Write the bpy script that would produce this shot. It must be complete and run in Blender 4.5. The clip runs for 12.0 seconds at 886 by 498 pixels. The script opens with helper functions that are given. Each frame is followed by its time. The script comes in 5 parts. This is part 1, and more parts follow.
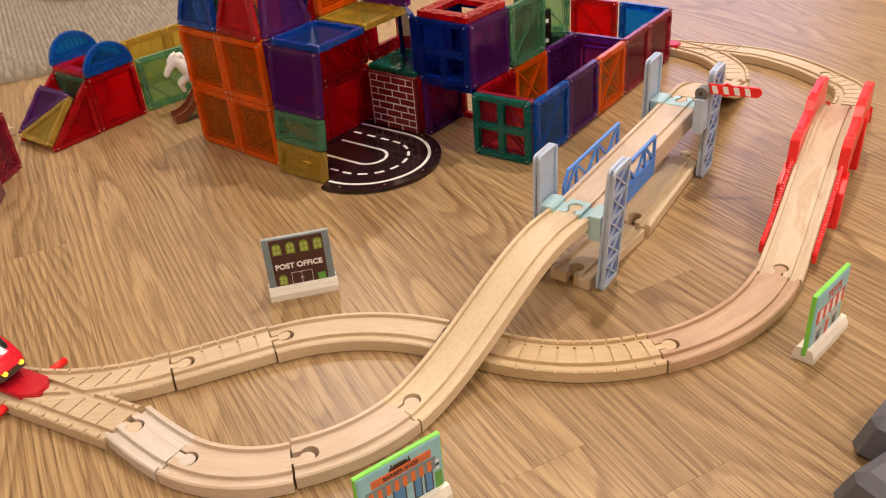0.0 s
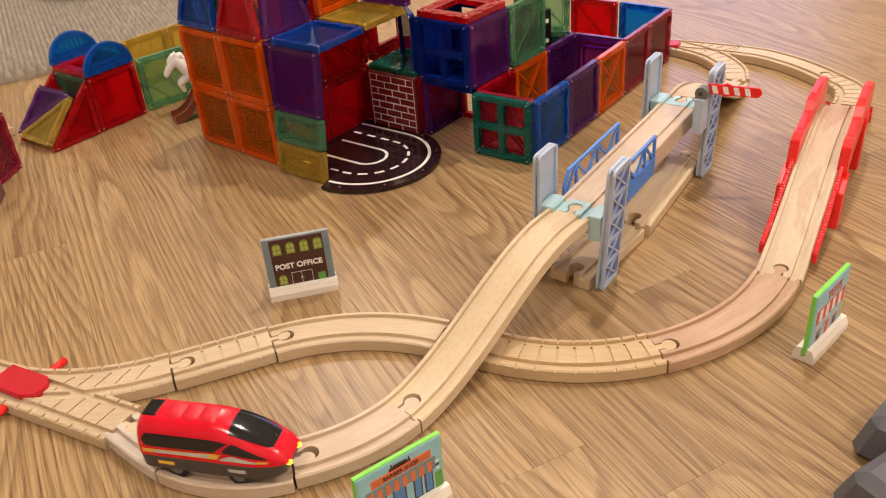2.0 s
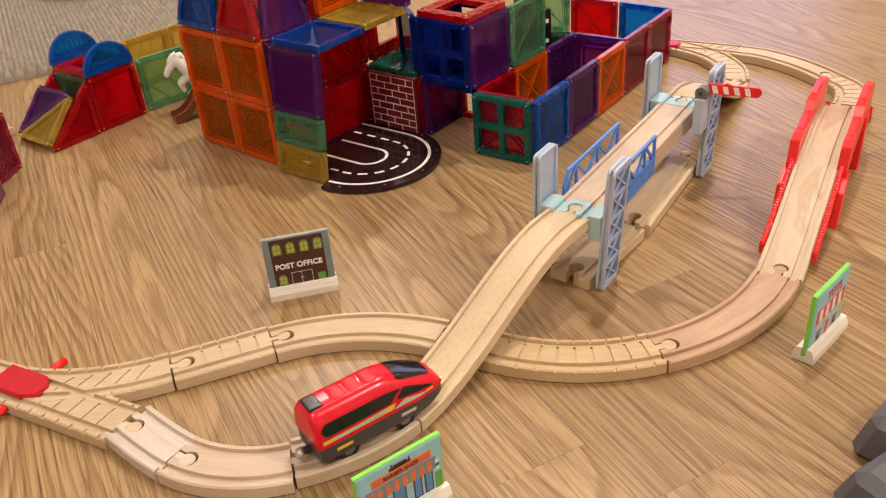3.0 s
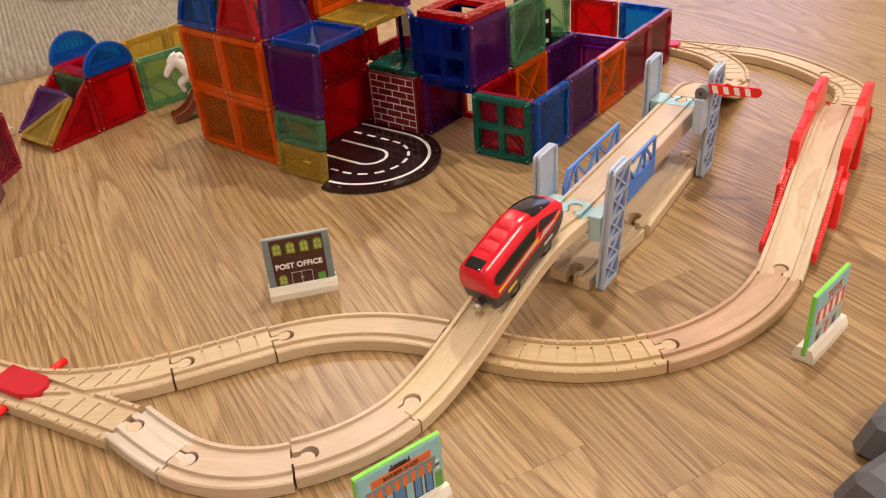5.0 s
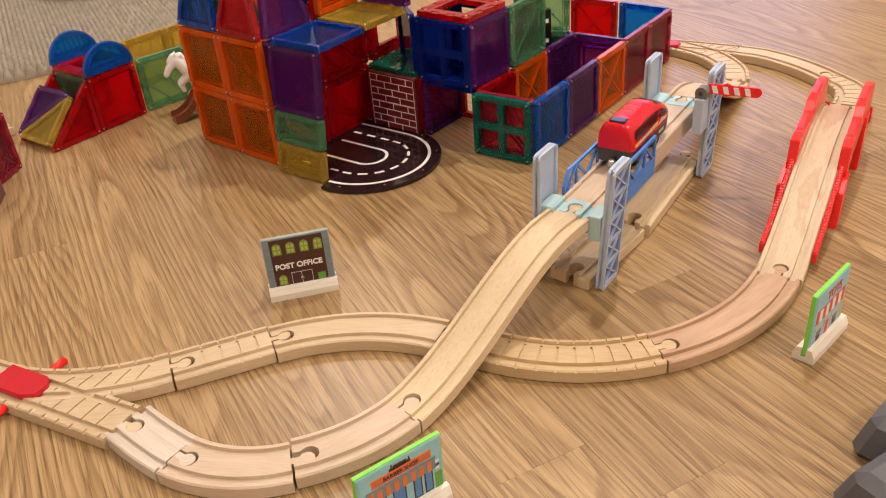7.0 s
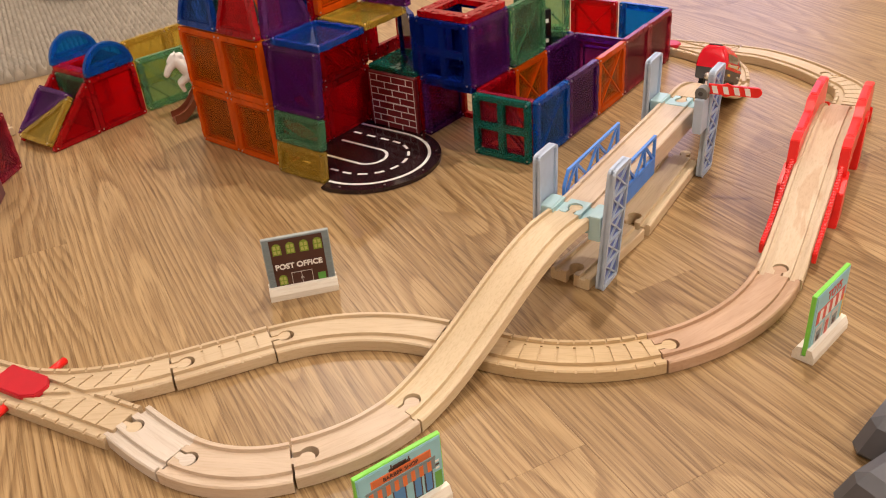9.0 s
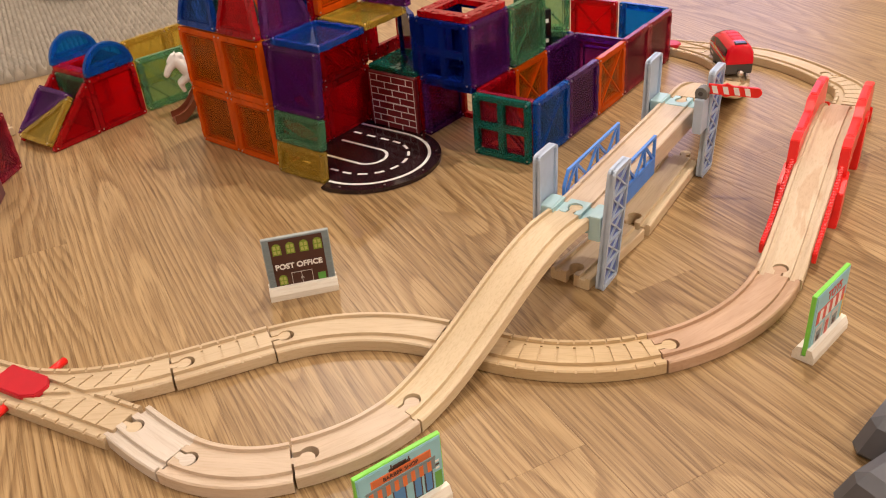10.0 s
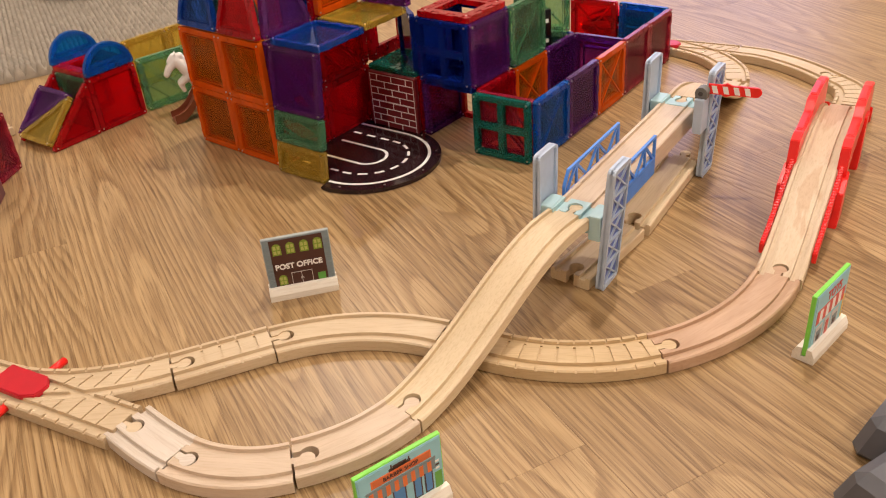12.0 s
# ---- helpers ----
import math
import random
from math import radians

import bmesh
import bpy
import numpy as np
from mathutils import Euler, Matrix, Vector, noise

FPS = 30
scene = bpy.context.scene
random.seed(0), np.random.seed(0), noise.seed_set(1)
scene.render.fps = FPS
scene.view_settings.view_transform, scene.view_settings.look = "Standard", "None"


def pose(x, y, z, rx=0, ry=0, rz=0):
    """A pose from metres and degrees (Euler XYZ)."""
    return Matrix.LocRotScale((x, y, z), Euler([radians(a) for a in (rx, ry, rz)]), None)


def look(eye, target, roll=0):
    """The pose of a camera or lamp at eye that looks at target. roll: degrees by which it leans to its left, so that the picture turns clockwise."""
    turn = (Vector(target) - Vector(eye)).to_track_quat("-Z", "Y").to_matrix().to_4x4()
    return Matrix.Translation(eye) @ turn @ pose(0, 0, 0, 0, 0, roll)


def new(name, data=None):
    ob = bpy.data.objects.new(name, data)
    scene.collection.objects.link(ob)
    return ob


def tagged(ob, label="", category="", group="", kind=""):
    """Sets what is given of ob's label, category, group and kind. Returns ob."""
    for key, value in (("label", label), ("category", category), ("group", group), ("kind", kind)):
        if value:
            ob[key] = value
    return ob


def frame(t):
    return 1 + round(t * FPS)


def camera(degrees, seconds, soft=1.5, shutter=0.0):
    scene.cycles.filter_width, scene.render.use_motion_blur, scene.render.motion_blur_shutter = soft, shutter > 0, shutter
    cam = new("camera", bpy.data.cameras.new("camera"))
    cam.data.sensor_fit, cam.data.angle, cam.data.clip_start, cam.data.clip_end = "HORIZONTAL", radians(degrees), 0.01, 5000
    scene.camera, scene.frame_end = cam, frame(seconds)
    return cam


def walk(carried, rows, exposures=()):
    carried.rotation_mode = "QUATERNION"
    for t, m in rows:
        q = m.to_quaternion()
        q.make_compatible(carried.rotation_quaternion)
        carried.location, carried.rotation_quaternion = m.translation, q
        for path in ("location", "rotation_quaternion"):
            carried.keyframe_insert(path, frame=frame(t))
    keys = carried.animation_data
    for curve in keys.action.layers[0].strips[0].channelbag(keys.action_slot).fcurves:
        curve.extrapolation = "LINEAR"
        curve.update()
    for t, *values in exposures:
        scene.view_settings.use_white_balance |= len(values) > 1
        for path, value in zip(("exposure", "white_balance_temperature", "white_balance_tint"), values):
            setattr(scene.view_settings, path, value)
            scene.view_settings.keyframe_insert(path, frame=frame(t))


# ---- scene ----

# ---------------------------------------------------------------- camera
cam = camera(55.2, 12.0, soft=1.1, shutter=0.4)
EYE = (0.0, 0.0, 0.4357)
AIM = look(EYE, (0.0, 0.85133, 0.4357 - 0.52463), -4.91)
walk(cam, [(0.0, AIM), (12.0, AIM)])

# ---------------------------------------------------------------- light
world = bpy.data.worlds.new("room_air")
scene.world = world
world.use_nodes = True
world.node_tree.nodes["Background"].inputs[0].default_value = (1.0, 0.86, 0.72, 1)
world.node_tree.nodes["Background"].inputs[1].default_value = 0.03
scene.view_settings.exposure = 0.0


def ceiling_lamp(x, y, watts, size=0.14, color=(1.0, 0.888, 0.79)):
    data = bpy.data.lights.new("downlight", "AREA")
    data.shape, data.size, data.energy, data.color = "DISK", size, watts, color
    ob = new("downlight", data)
    ob.matrix_world = pose(x, y, 2.445)
    return ob


LAMPS = [(0.55, 1.55, 38), (-0.9, 1.3, 4), (2.15, 2.65, 3), (-0.55, -0.7, 25), (-0.5, 3.1, 24), (1.8, -0.2, 40)]
for lx, ly, lw in LAMPS:
    ceiling_lamp(lx, ly, lw)


# cool source out of view, inferred from floor sheen, placed in a far-wall window
data = bpy.data.lights.new("window_light", "AREA")
data.shape, data.size, data.size_y, data.energy, data.color = "RECTANGLE", 1.04, 1.3, 11.0, (0.64, 0.60, 1.0)
new("window_light", data).matrix_world = pose(1.19, 3.47, 1.05, -90, 0, 0)


# ---------------------------------------------------------------- materials
def nodes_of(name):
    m = bpy.data.materials.new(name)
    m.use_nodes = True
    nt = m.node_tree
    return m, nt, nt.nodes["Principled BSDF"], nt.nodes.new


def ramp_node(nt, stops):
    r = nt.nodes.new("ShaderNodeValToRGB")
    el = r.color_ramp.elements
    while len(el) < len(stops):
        el.new(0.5)
    for e, (pos, c) in zip(el, stops):
        e.position, e.color = pos, (*c, 1)
    return r


def mapped(nt, scale, coord="Object", spread=0.0):
    tc = nt.nodes.new("ShaderNodeTexCoord")
    mp = nt.nodes.new("ShaderNodeMapping")
    mp.inputs["Scale"].default_value = scale
    nt.links.new(tc.outputs[coord], mp.inputs["Vector"])
    if spread:
        oi = nt.nodes.new("ShaderNodeObjectInfo")
        mul = nt.nodes.new("ShaderNodeVectorMath")
        mul.operation = "SCALE"
        mul.inputs[0].default_value = (spread, spread * 0.37, spread * 0.71)
        nt.links.new(oi.outputs["Random"], mul.inputs["Scale"])
        nt.links.new(mul.outputs[0], mp.inputs["Location"])
    return mp


def noise_node(nt, vec, scale, detail=4.0, rough=0.55, distortion=0.0):
    n = nt.nodes.new("ShaderNodeTexNoise")
    n.inputs["Scale"].default_value, n.inputs["Detail"].default_value = scale, detail
    n.inputs["Roughness"].default_value, n.inputs["Distortion"].default_value = rough, distortion
    nt.links.new(vec.outputs[0], n.inputs["Vector"])
    return n


def mix_color(nt, kind, fac, a, b):
    mx = nt.nodes.new("ShaderNodeMix")
    mx.data_type, mx.blend_type = "RGBA", kind
    for sock, v in ((mx.inputs[0], fac), (mx.inputs[6], a), (mx.inputs[7], b)):
        if isinstance(v, bpy.types.NodeSocket):
            nt.links.new(v, sock)
        else:
            sock.default_value = v if isinstance(v, float) else (*v, 1)
    return mx.outputs[2]


def bump(nt, bsdf, height, strength, distance=0.001):
    b = nt.nodes.new("ShaderNodeBump")
    b.inputs["Strength"].default_value, b.inputs["Distance"].default_value = strength, distance
    nt.links.new(height, b.inputs["Height"])
    nt.links.new(b.outputs[0], bsdf.inputs["Normal"])


def math_node(nt, op, x, y=None):
    m = nt.nodes.new("ShaderNodeMath")
    m.operation = op
    for k, v in enumerate((x, y)):
        if v is None:
            continue
        if isinstance(v, bpy.types.NodeSocket):
            nt.links.new(v, m.inputs[k])
        else:
            m.inputs[k].default_value = v
    return m.outputs[0]


def oak_floor():
    """Oiled flat-sawn oak: rings of a slowly wandering trunk cut by the board's face, fibre, pores and a tone of its own on each board."""
    m, nt, bs, nn = nodes_of("oak_floor")
    tc = nn("ShaderNodeTexCoord")
    sep = nn("ShaderNodeSeparateXYZ")
    nt.links.new(tc.outputs["Object"], sep.inputs[0])
    oi = nn("ShaderNodeObjectInfo")
    dice = nn("ShaderNodeTexWhiteNoise")
    dice.noise_dimensions = "1D"
    nt.links.new(math_node(nt, "MULTIPLY", oi.outputs["Random"], 913.0), dice.inputs["W"])
    luck = nn("ShaderNodeSeparateColor")
    nt.links.new(dice.outputs["Color"], luck.inputs[0])
    # the heart's line across the board and its depth under the face
    drift = noise_node(nt, mapped(nt, (1.1, 0.4, 1.0), spread=41.0), 1.0, 1.0, 0.5)
    dive = noise_node(nt, mapped(nt, (1.3, 0.5, 1.0), spread=67.0), 1.0, 1.5, 0.5)
    knot = noise_node(nt, mapped(nt, (3.6, 14.0, 1.0), spread=19.0), 1.0, 2.0, 0.5)
    ragged = noise_node(nt, mapped(nt, (11.0, 150.0, 1.0), spread=13.0), 1.0, 3.0, 0.6)
    heart = math_node(nt, "ADD", math_node(nt, "MULTIPLY", luck.outputs[0], 0.15), math_node(nt, "MULTIPLY", drift.outputs["Fac"], 0.05))
    across = math_node(nt, "SUBTRACT", math_node(nt, "ADD", sep.outputs["Y"], 0.065), heart)
    deep = math_node(nt, "ADD", math_node(nt, "MULTIPLY", dive.outputs["Fac"], 0.17), math_node(nt, "MULTIPLY", knot.outputs["Fac"], 0.012))
    deep = math_node(nt, "SUBTRACT", deep, math_node(nt, "MULTIPLY", luck.outputs[1], 0.06))
    r = math_node(nt, "SQRT", math_node(nt, "ADD", math_node(nt, "MULTIPLY", across, across), math_node(nt, "MULTIPLY", deep, deep)))
    r = math_node(nt, "ADD", r, math_node(nt, "MULTIPLY", ragged.outputs["Fac"], 0.0020))
    # years differ in width
    years = noise_node(nt, mapped(nt, (0.4, 0.4, 1.0), spread=31.0), 1.0, 1.0)
    pace = math_node(nt, "ADD", math_node(nt, "MULTIPLY", years.outputs["Fac"], 130.0), 140.0)
    ring_at = math_node(nt, "FRACT", math_node(nt, "MULTIPLY", r, pace))
    base = ramp_node(nt, [(0.0, (0.345, 0.220, 0.102)), (0.10, (0.250, 0.153, 0.067)), (0.28, (0.278, 0.172, 0.077)), (0.50, (0.362, 0.237, 0.113)), (0.80, (0.412, 0.280, 0.138)), (1.0, (0.392, 0.260, 0.125))])
    nt.links.new(ring_at, base.inputs[0])
    # where the figure is faint
    calm = noise_node(nt, mapped(nt, (3.0, 16.0, 1.0), spread=29.0), 1.0, 2.0)
    cr = ramp_node(nt, [(0.36, (0.0, 0.0, 0.0)), (0.66, (0.60, 0.60, 0.60))])
    nt.links.new(calm.outputs["Fac"], cr.inputs[0])
    c0 = mix_color(nt, "MIX", cr.outputs[0], base.outputs[0], (0.352, 0.230, 0.110))
    streak = noise_node(nt, mapped(nt, (2.4, 85.0, 5.0), spread=23.0), 1.0, 4.0, 0.65)
    st = ramp_node(nt, [(0.30, (0.70, 0.65, 0.58)), (0.52, (1.0, 1.0, 1.0)), (0.72, (1.12, 1.11, 1.08))])
    nt.links.new(streak.outputs["Fac"], st.inputs[0])
    c1 = mix_color(nt, "MULTIPLY", 0.6, c0, st.outputs[0])
    pores = noise_node(nt, mapped(nt, (15.0, 560.0, 60.0), spread=17.0), 1.0, 3.0, 0.65)
    po = ramp_node(nt, [(0.34, (0.42, 0.34, 0.27)), (0.50, (1.0, 1.0, 1.0)), (0.66, (1.20, 1.19, 1.17))])
    nt.links.new(pores.outputs["Fac"], po.inputs[0])
    c2 = mix_color(nt, "MULTIPLY", 0.70, c1, po.outputs[0])
    tone = ramp_node(nt, [(0.0, (0.86, 0.83, 0.79)), (0.5, (1.0, 0.99, 0.97)), (1.0, (1.08, 1.08, 1.08))])
    nt.links.new(luck.outputs[2], tone.inputs[0])
    c3 = mix_color(nt, "MULTIPLY", 1.0, c2, tone.outputs[0])
    nt.links.new(c3, bs.inputs["Base Color"])
    rr = nn("ShaderNodeMapRange")
    rr.inputs["To Min"].default_value, rr.inputs["To Max"].default_value = 0.27, 0.42
    nt.links.new(streak.outputs["Fac"], rr.inputs["Value"])
    nt.links.new(rr.outputs[0], bs.inputs["Roughness"])
    bs.inputs["Specular IOR Level"].default_value = 0.42
    bump(nt, bs, pores.outputs["Fac"], 0.12, 0.0004)
    return m


def toy_wood(name, light, dark, rough=0.5, worn=False):
    """Sanded beech or maple with faint straight grain and fleck."""
    m, nt, bs, nn = nodes_of(name)
    g = noise_node(nt, mapped(nt, (14.0, 95.0, 95.0), spread=3.0), 1.0, 4.0, 0.6, 0.4)
    r = ramp_node(nt, [(0.26, dark), (0.66, light)])
    nt.links.new(g.outputs["Fac"], r.inputs[0])
    big = noise_node(nt, mapped(nt, (7.0, 7.0, 7.0), spread=5.0), 1.0, 2.0)
    br = ramp_node(nt, [(0.35, (0.88, 0.85, 0.8)), (0.65, (1.0, 1.0, 1.0))])
    nt.links.new(big.outputs["Fac"], br.inputs[0])
    c = mix_color(nt, "MULTIPLY", 0.8, r.outputs[0], br.outputs[0])
    hair = noise_node(nt, mapped(nt, (38.0, 620.0, 620.0), spread=7.0), 1.0, 3.0, 0.65)
    hr = ramp_node(nt, [(0.34, (0.74, 0.66, 0.58)), (0.52, (1.0, 1.0, 1.0))])
    nt.links.new(hair.outputs["Fac"], hr.inputs[0])
    c = mix_color(nt, "MULTIPLY", 0.38, c, hr.outputs[0])
    if worn:
        rub = noise_node(nt, mapped(nt, (9.0, 42.0, 9.0), spread=2.0), 1.0, 3.0, 0.6)
        rb = ramp_node(nt, [(0.52, (1.0, 1.0, 1.0)), (0.56, (0.86, 0.74, 0.66))])
        nt.links.new(rub.outputs["Fac"], rb.inputs[0])
        c = mix_color(nt, "MULTIPLY", 0.8, c, rb.outputs[0])
    nt.links.new(c, bs.inputs["Base Color"])
    bs.inputs["Roughness"].default_value = rough
    fleck = noise_node(nt, mapped(nt, (240.0, 700.0, 700.0)), 1.0, 2.0)
    bump(nt, bs, fleck.outputs["Fac"], 0.1, 0.0003)
    return m


def plastic(name, color, rough=0.35, metal=0.0, grain=0.04, emit=0.0):
    m, nt, bs, nn = nodes_of(name)
    n = noise_node(nt, mapped(nt, (60.0, 60.0, 60.0)), 1.0, 3.0)
    r = ramp_node(nt, [(0.3, tuple(c * (1 - grain * 2) for c in color)), (0.7, tuple(min(1, c * (1 + grain)) for c in color))])
    nt.links.new(n.outputs["Fac"], r.inputs[0])
    nt.links.new(r.outputs[0], bs.inputs["Base Color"])
    bs.inputs["Roughness"].default_value, bs.inputs["Metallic"].default_value = rough, metal
    fine = noise_node(nt, mapped(nt, (900.0, 900.0, 900.0)), 1.0, 2.0)
    bump(nt, bs, fine.outputs["Fac"], 0.04, 0.0002)
    if emit:
        bs.inputs["Emission Color"].default_value = (*color, 1)
        bs.inputs["Emission Strength"].default_value = emit
    return m


def tinted(name, color, clear, tint, rough=0.12, gloss=1.22):
    """Coloured see-through plastic: part of the light passes and takes the tint, the rest scatters."""
    m, nt, bs, nn = nodes_of(name)
    n = noise_node(nt, mapped(nt, (40.0, 40.0, 40.0)), 1.0, 3.0)
    r = ramp_node(nt, [(0.3, tuple(c * 0.8 for c in color)), (0.7, color)])
    nt.links.new(n.outputs["Fac"], r.inputs[0])
    nt.links.new(r.outputs[0], bs.inputs["Base Color"])
    bs.inputs["Roughness"].default_value = rough
    bs.inputs["Specular IOR Level"].default_value = 0.0
    tr = nn("ShaderNodeBsdfTransparent")
    tr.inputs[0].default_value = (*tint, 1)
    mx = nn("ShaderNodeMixShader")
    mx.inputs[0].default_value = clear
    nt.links.new(bs.outputs[0], mx.inputs[1])
    nt.links.new(tr.outputs[0], mx.inputs[2])
    # moulded surface: a slightly wavy gloss over scattered and passing light alike
    gl = nn("ShaderNodeBsdfGlossy")
    gl.inputs["Roughness"].default_value = rough
    wave = noise_node(nt, mapped(nt, (55.0, 55.0, 55.0), spread=3.0), 1.0, 2.0)
    bp = nn("ShaderNodeBump")
    bp.inputs["Strength"].default_value, bp.inputs["Distance"].default_value = 0.25, 0.002
    nt.links.new(wave.outputs["Fac"], bp.inputs["Height"])
    nt.links.new(bp.outputs[0], gl.inputs["Normal"])
    fr = nn("ShaderNodeFresnel")
    fr.inputs["IOR"].default_value = gloss
    top = nn("ShaderNodeMixShader")
    nt.links.new(fr.outputs[0], top.inputs[0])
    nt.links.new(mx.outputs[0], top.inputs[1])
    nt.links.new(gl.outputs[0], top.inputs[2])
    nt.links.new(top.outputs[0], nt.nodes["Material Output"].inputs[0])
    return m


def paint(name, color, rough=0.6, scale=3.0, amount=0.06, relief=0.1):
    m, nt, bs, nn = nodes_of(name)
    n = noise_node(nt, mapped(nt, (scale,) * 3), 1.0, 4.0)
    r = ramp_node(nt, [(0.3, tuple(c * (1 - amount * 2) for c in color)), (0.7, color)])
    nt.links.new(n.outputs["Fac"], r.inputs[0])
    nt.links.new(r.outputs[0], bs.inputs["Base Color"])
    bs.inputs["Roughness"].default_value = rough
    f = noise_node(nt, mapped(nt, (scale * 90,) * 3), 1.0, 3.0)
    bump(nt, bs, f.outputs["Fac"], relief, 0.0008)
    return m


OAK = oak_floor()
BEECH = toy_wood("beech", (0.65, 0.52, 0.395), (0.58, 0.45, 0.325))
MAPLE = toy_wood("maple", (0.64, 0.505, 0.335), (0.575, 0.44, 0.28))
CREAMWOOD = toy_wood("cream_maple", (0.70, 0.565, 0.375), (0.64, 0.505, 0.32))
YELLOWWOOD = toy_wood("yellowed_maple", (0.62, 0.46, 0.265), (0.55, 0.395, 0.21))
PINKWOOD = toy_wood("pink_beech", (0.565, 0.375, 0.245), (0.45, 0.28, 0.17))
PALEWOOD = toy_wood("pale_beech", (0.68, 0.60, 0.515), (0.58, 0.495, 0.405))
WORNWOOD = toy_wood("worn_maple", (0.64, 0.505, 0.35), (0.57, 0.44, 0.29), 0.5, True)
WHITEWOOD = toy_wood("white_painted_wood", (0.86, 0.82, 0.73), (0.82, 0.77, 0.68))
TRAIN_RED = plastic("train_red", (0.70, 0.002, 0.018), 0.22)
KEY_RED = plastic("key_red", (0.66, 0.002, 0.018), 0.42)
RED = plastic("bright_red", (0.84, 0.018, 0.014), 0.3)
LEVER = plastic("lever_red", (0.52, 0.008, 0.022), 0.4)
CHASSIS = plastic("dark_grey", (0.062, 0.056, 0.055), 0.45)
BLACK = plastic("gloss_black", (0.012, 0.011, 0.012), 0.12)
RUBBER = plastic("black_rubber", (0.018, 0.017, 0.017), 0.6)
SILVER = plastic("steel", (0.62, 0.6, 0.57), 0.3, 1.0)
LAMPGLOW = plastic("amber_glow", (1.0, 0.48, 0.02), 0.3, 0.0, 0.0, 3.2)
GREYBLUE = plastic("grey_blue", (0.46, 0.55, 0.68), 0.4)
LATTICEBLUE = plastic("dusk_blue", (0.11, 0.17, 0.48), 0.45)
AQUA = plastic("pale_aqua", (0.42, 0.6, 0.62), 0.4)
RAILBLUE = plastic("rail_blue", (0.07, 0.24, 0.72), 0.4)
MIDGREY = plastic("mid_grey", (0.16, 0.16, 0.15), 0.45)
WHITE = plastic("white", (0.8, 0.78, 0.75), 0.4)
PALEGREY = plastic("silver_print", (0.55, 0.53, 0.5), 0.4)
YELLOWPRINT = plastic("yellow_print", (0.8, 0.5, 0.06), 0.4)
BROWN = plastic("sign_brown", (0.065, 0.022, 0.016), 0.4)
SIGNGREY = plastic("sign_grey", (0.2, 0.25, 0.27), 0.45)
DARKGREY = plastic("stone_grey", (0.1, 0.1, 0.11), 0.5)
LEAFGREEN = plastic("leaf_green", (0.2, 0.3, 0.03), 0.45)
PALEGREEN = plastic("pale_yellow_green", (0.42, 0.44, 0.12), 0.45)
LIME = plastic("lime_edge", (0.22, 0.66, 0.08), 0.45)
SKYBLUE = plastic("sky_print", (0.28, 0.55, 0.62), 0.45)
ORANGEPRINT = plastic("orange_print", (0.72, 0.18, 0.05), 0.45)
REDPRINT = plastic("red_print", (0.6, 0.08, 0.06), 0.45)
GLASSPRINT = plastic("blue_pane_print", (0.08, 0.24, 0.5), 0.45)
DARKPRINT = plastic("dark_print", (0.07, 0.035, 0.03), 0.45)
GRASSPRINT = plastic("grass_print", (0.12, 0.36, 0.06), 0.45)
SLIDEBROWN = plastic("slide_brown", (0.2, 0.06, 0.03), 0.3)
HORSEWHITE = plastic("horse_white", (0.85, 0.82, 0.78), 0.35)
WALLPAINT = paint("wall_paint", (0.78, 0.72, 0.66), 0.6)
CEILPAINT = paint("ceiling_paint", (0.8, 0.78, 0.74), 0.7)
JUTE = paint("woven_rug", (0.41, 0.355, 0.28), 0.95, 60.0, 0.16, 0.5)

TINTS = {}
for key, edge, pane, ce, cp, tint in (
    ("red", (0.60, 0.006, 0.014), (0.56, 0.003, 0.010), 0.56, 0.67, (0.97, 0.07, 0.08)),
    ("orange", (1.0, 0.155, 0.008), (0.74, 0.155, 0.006), 0.46, 0.68, (1.0, 0.55, 0.13)),
    ("purple", (0.135, 0.024, 0.21), (0.12, 0.018, 0.18), 0.54, 0.70, (0.64, 0.22, 0.70)),
    ("blue", (0.008, 0.085, 0.48), (0.008, 0.080, 0.36), 0.52, 0.74, (0.12, 0.40, 0.92)),
    ("navy", (0.006, 0.028, 0.27), (0.005, 0.025, 0.20), 0.42, 0.62, (0.06, 0.17, 0.78)),
    ("azure", (0.008, 0.130, 0.64), (0.010, 0.160, 0.50), 0.56, 0.74, (0.11, 0.54, 0.92)),
    ("teal", (0.02, 0.30, 0.25), (0.012, 0.19, 0.16), 0.72, 0.76, (0.18, 0.76, 0.64)),
    ("green", (0.16, 0.46, 0.27), (0.20, 0.40, 0.24), 0.68, 0.80, (0.66, 0.92, 0.70)),
    ("yellow", (0.76, 0.52, 0.08), (0.74, 0.52, 0.07), 0.66, 0.72, (1.0, 0.86, 0.36)),
    ("rose", (0.44, 0.024, 0.06), (0.28, 0.025, 0.06), 0.52, 0.66, (0.92, 0.30, 0.33))):
    TINTS[key] = (tinted(key + "_tile_edge", edge, ce, tint, 0.09, 1.42), tinted(key + "_tile_pane", pane, cp, tint, 0.05))


# ---------------------------------------------------------------- mesh helpers
def mesh_from(name, verts, faces):
    me = bpy.data.meshes.new(name)
    me.from_pydata([tuple(v) for v in verts], [], faces)
    bm = bmesh.new()
    bm.from_mesh(me)
    bmesh.ops.recalc_face_normals(bm, faces=bm.faces)
    bm.to_mesh(me)
    bm.free()
    return me


def to_mesh(bm, name):
    me = bpy.data.meshes.new(name)
    bmesh.ops.recalc_face_normals(bm, faces=bm.faces)
    bm.to_mesh(me)
    bm.free()
    return me


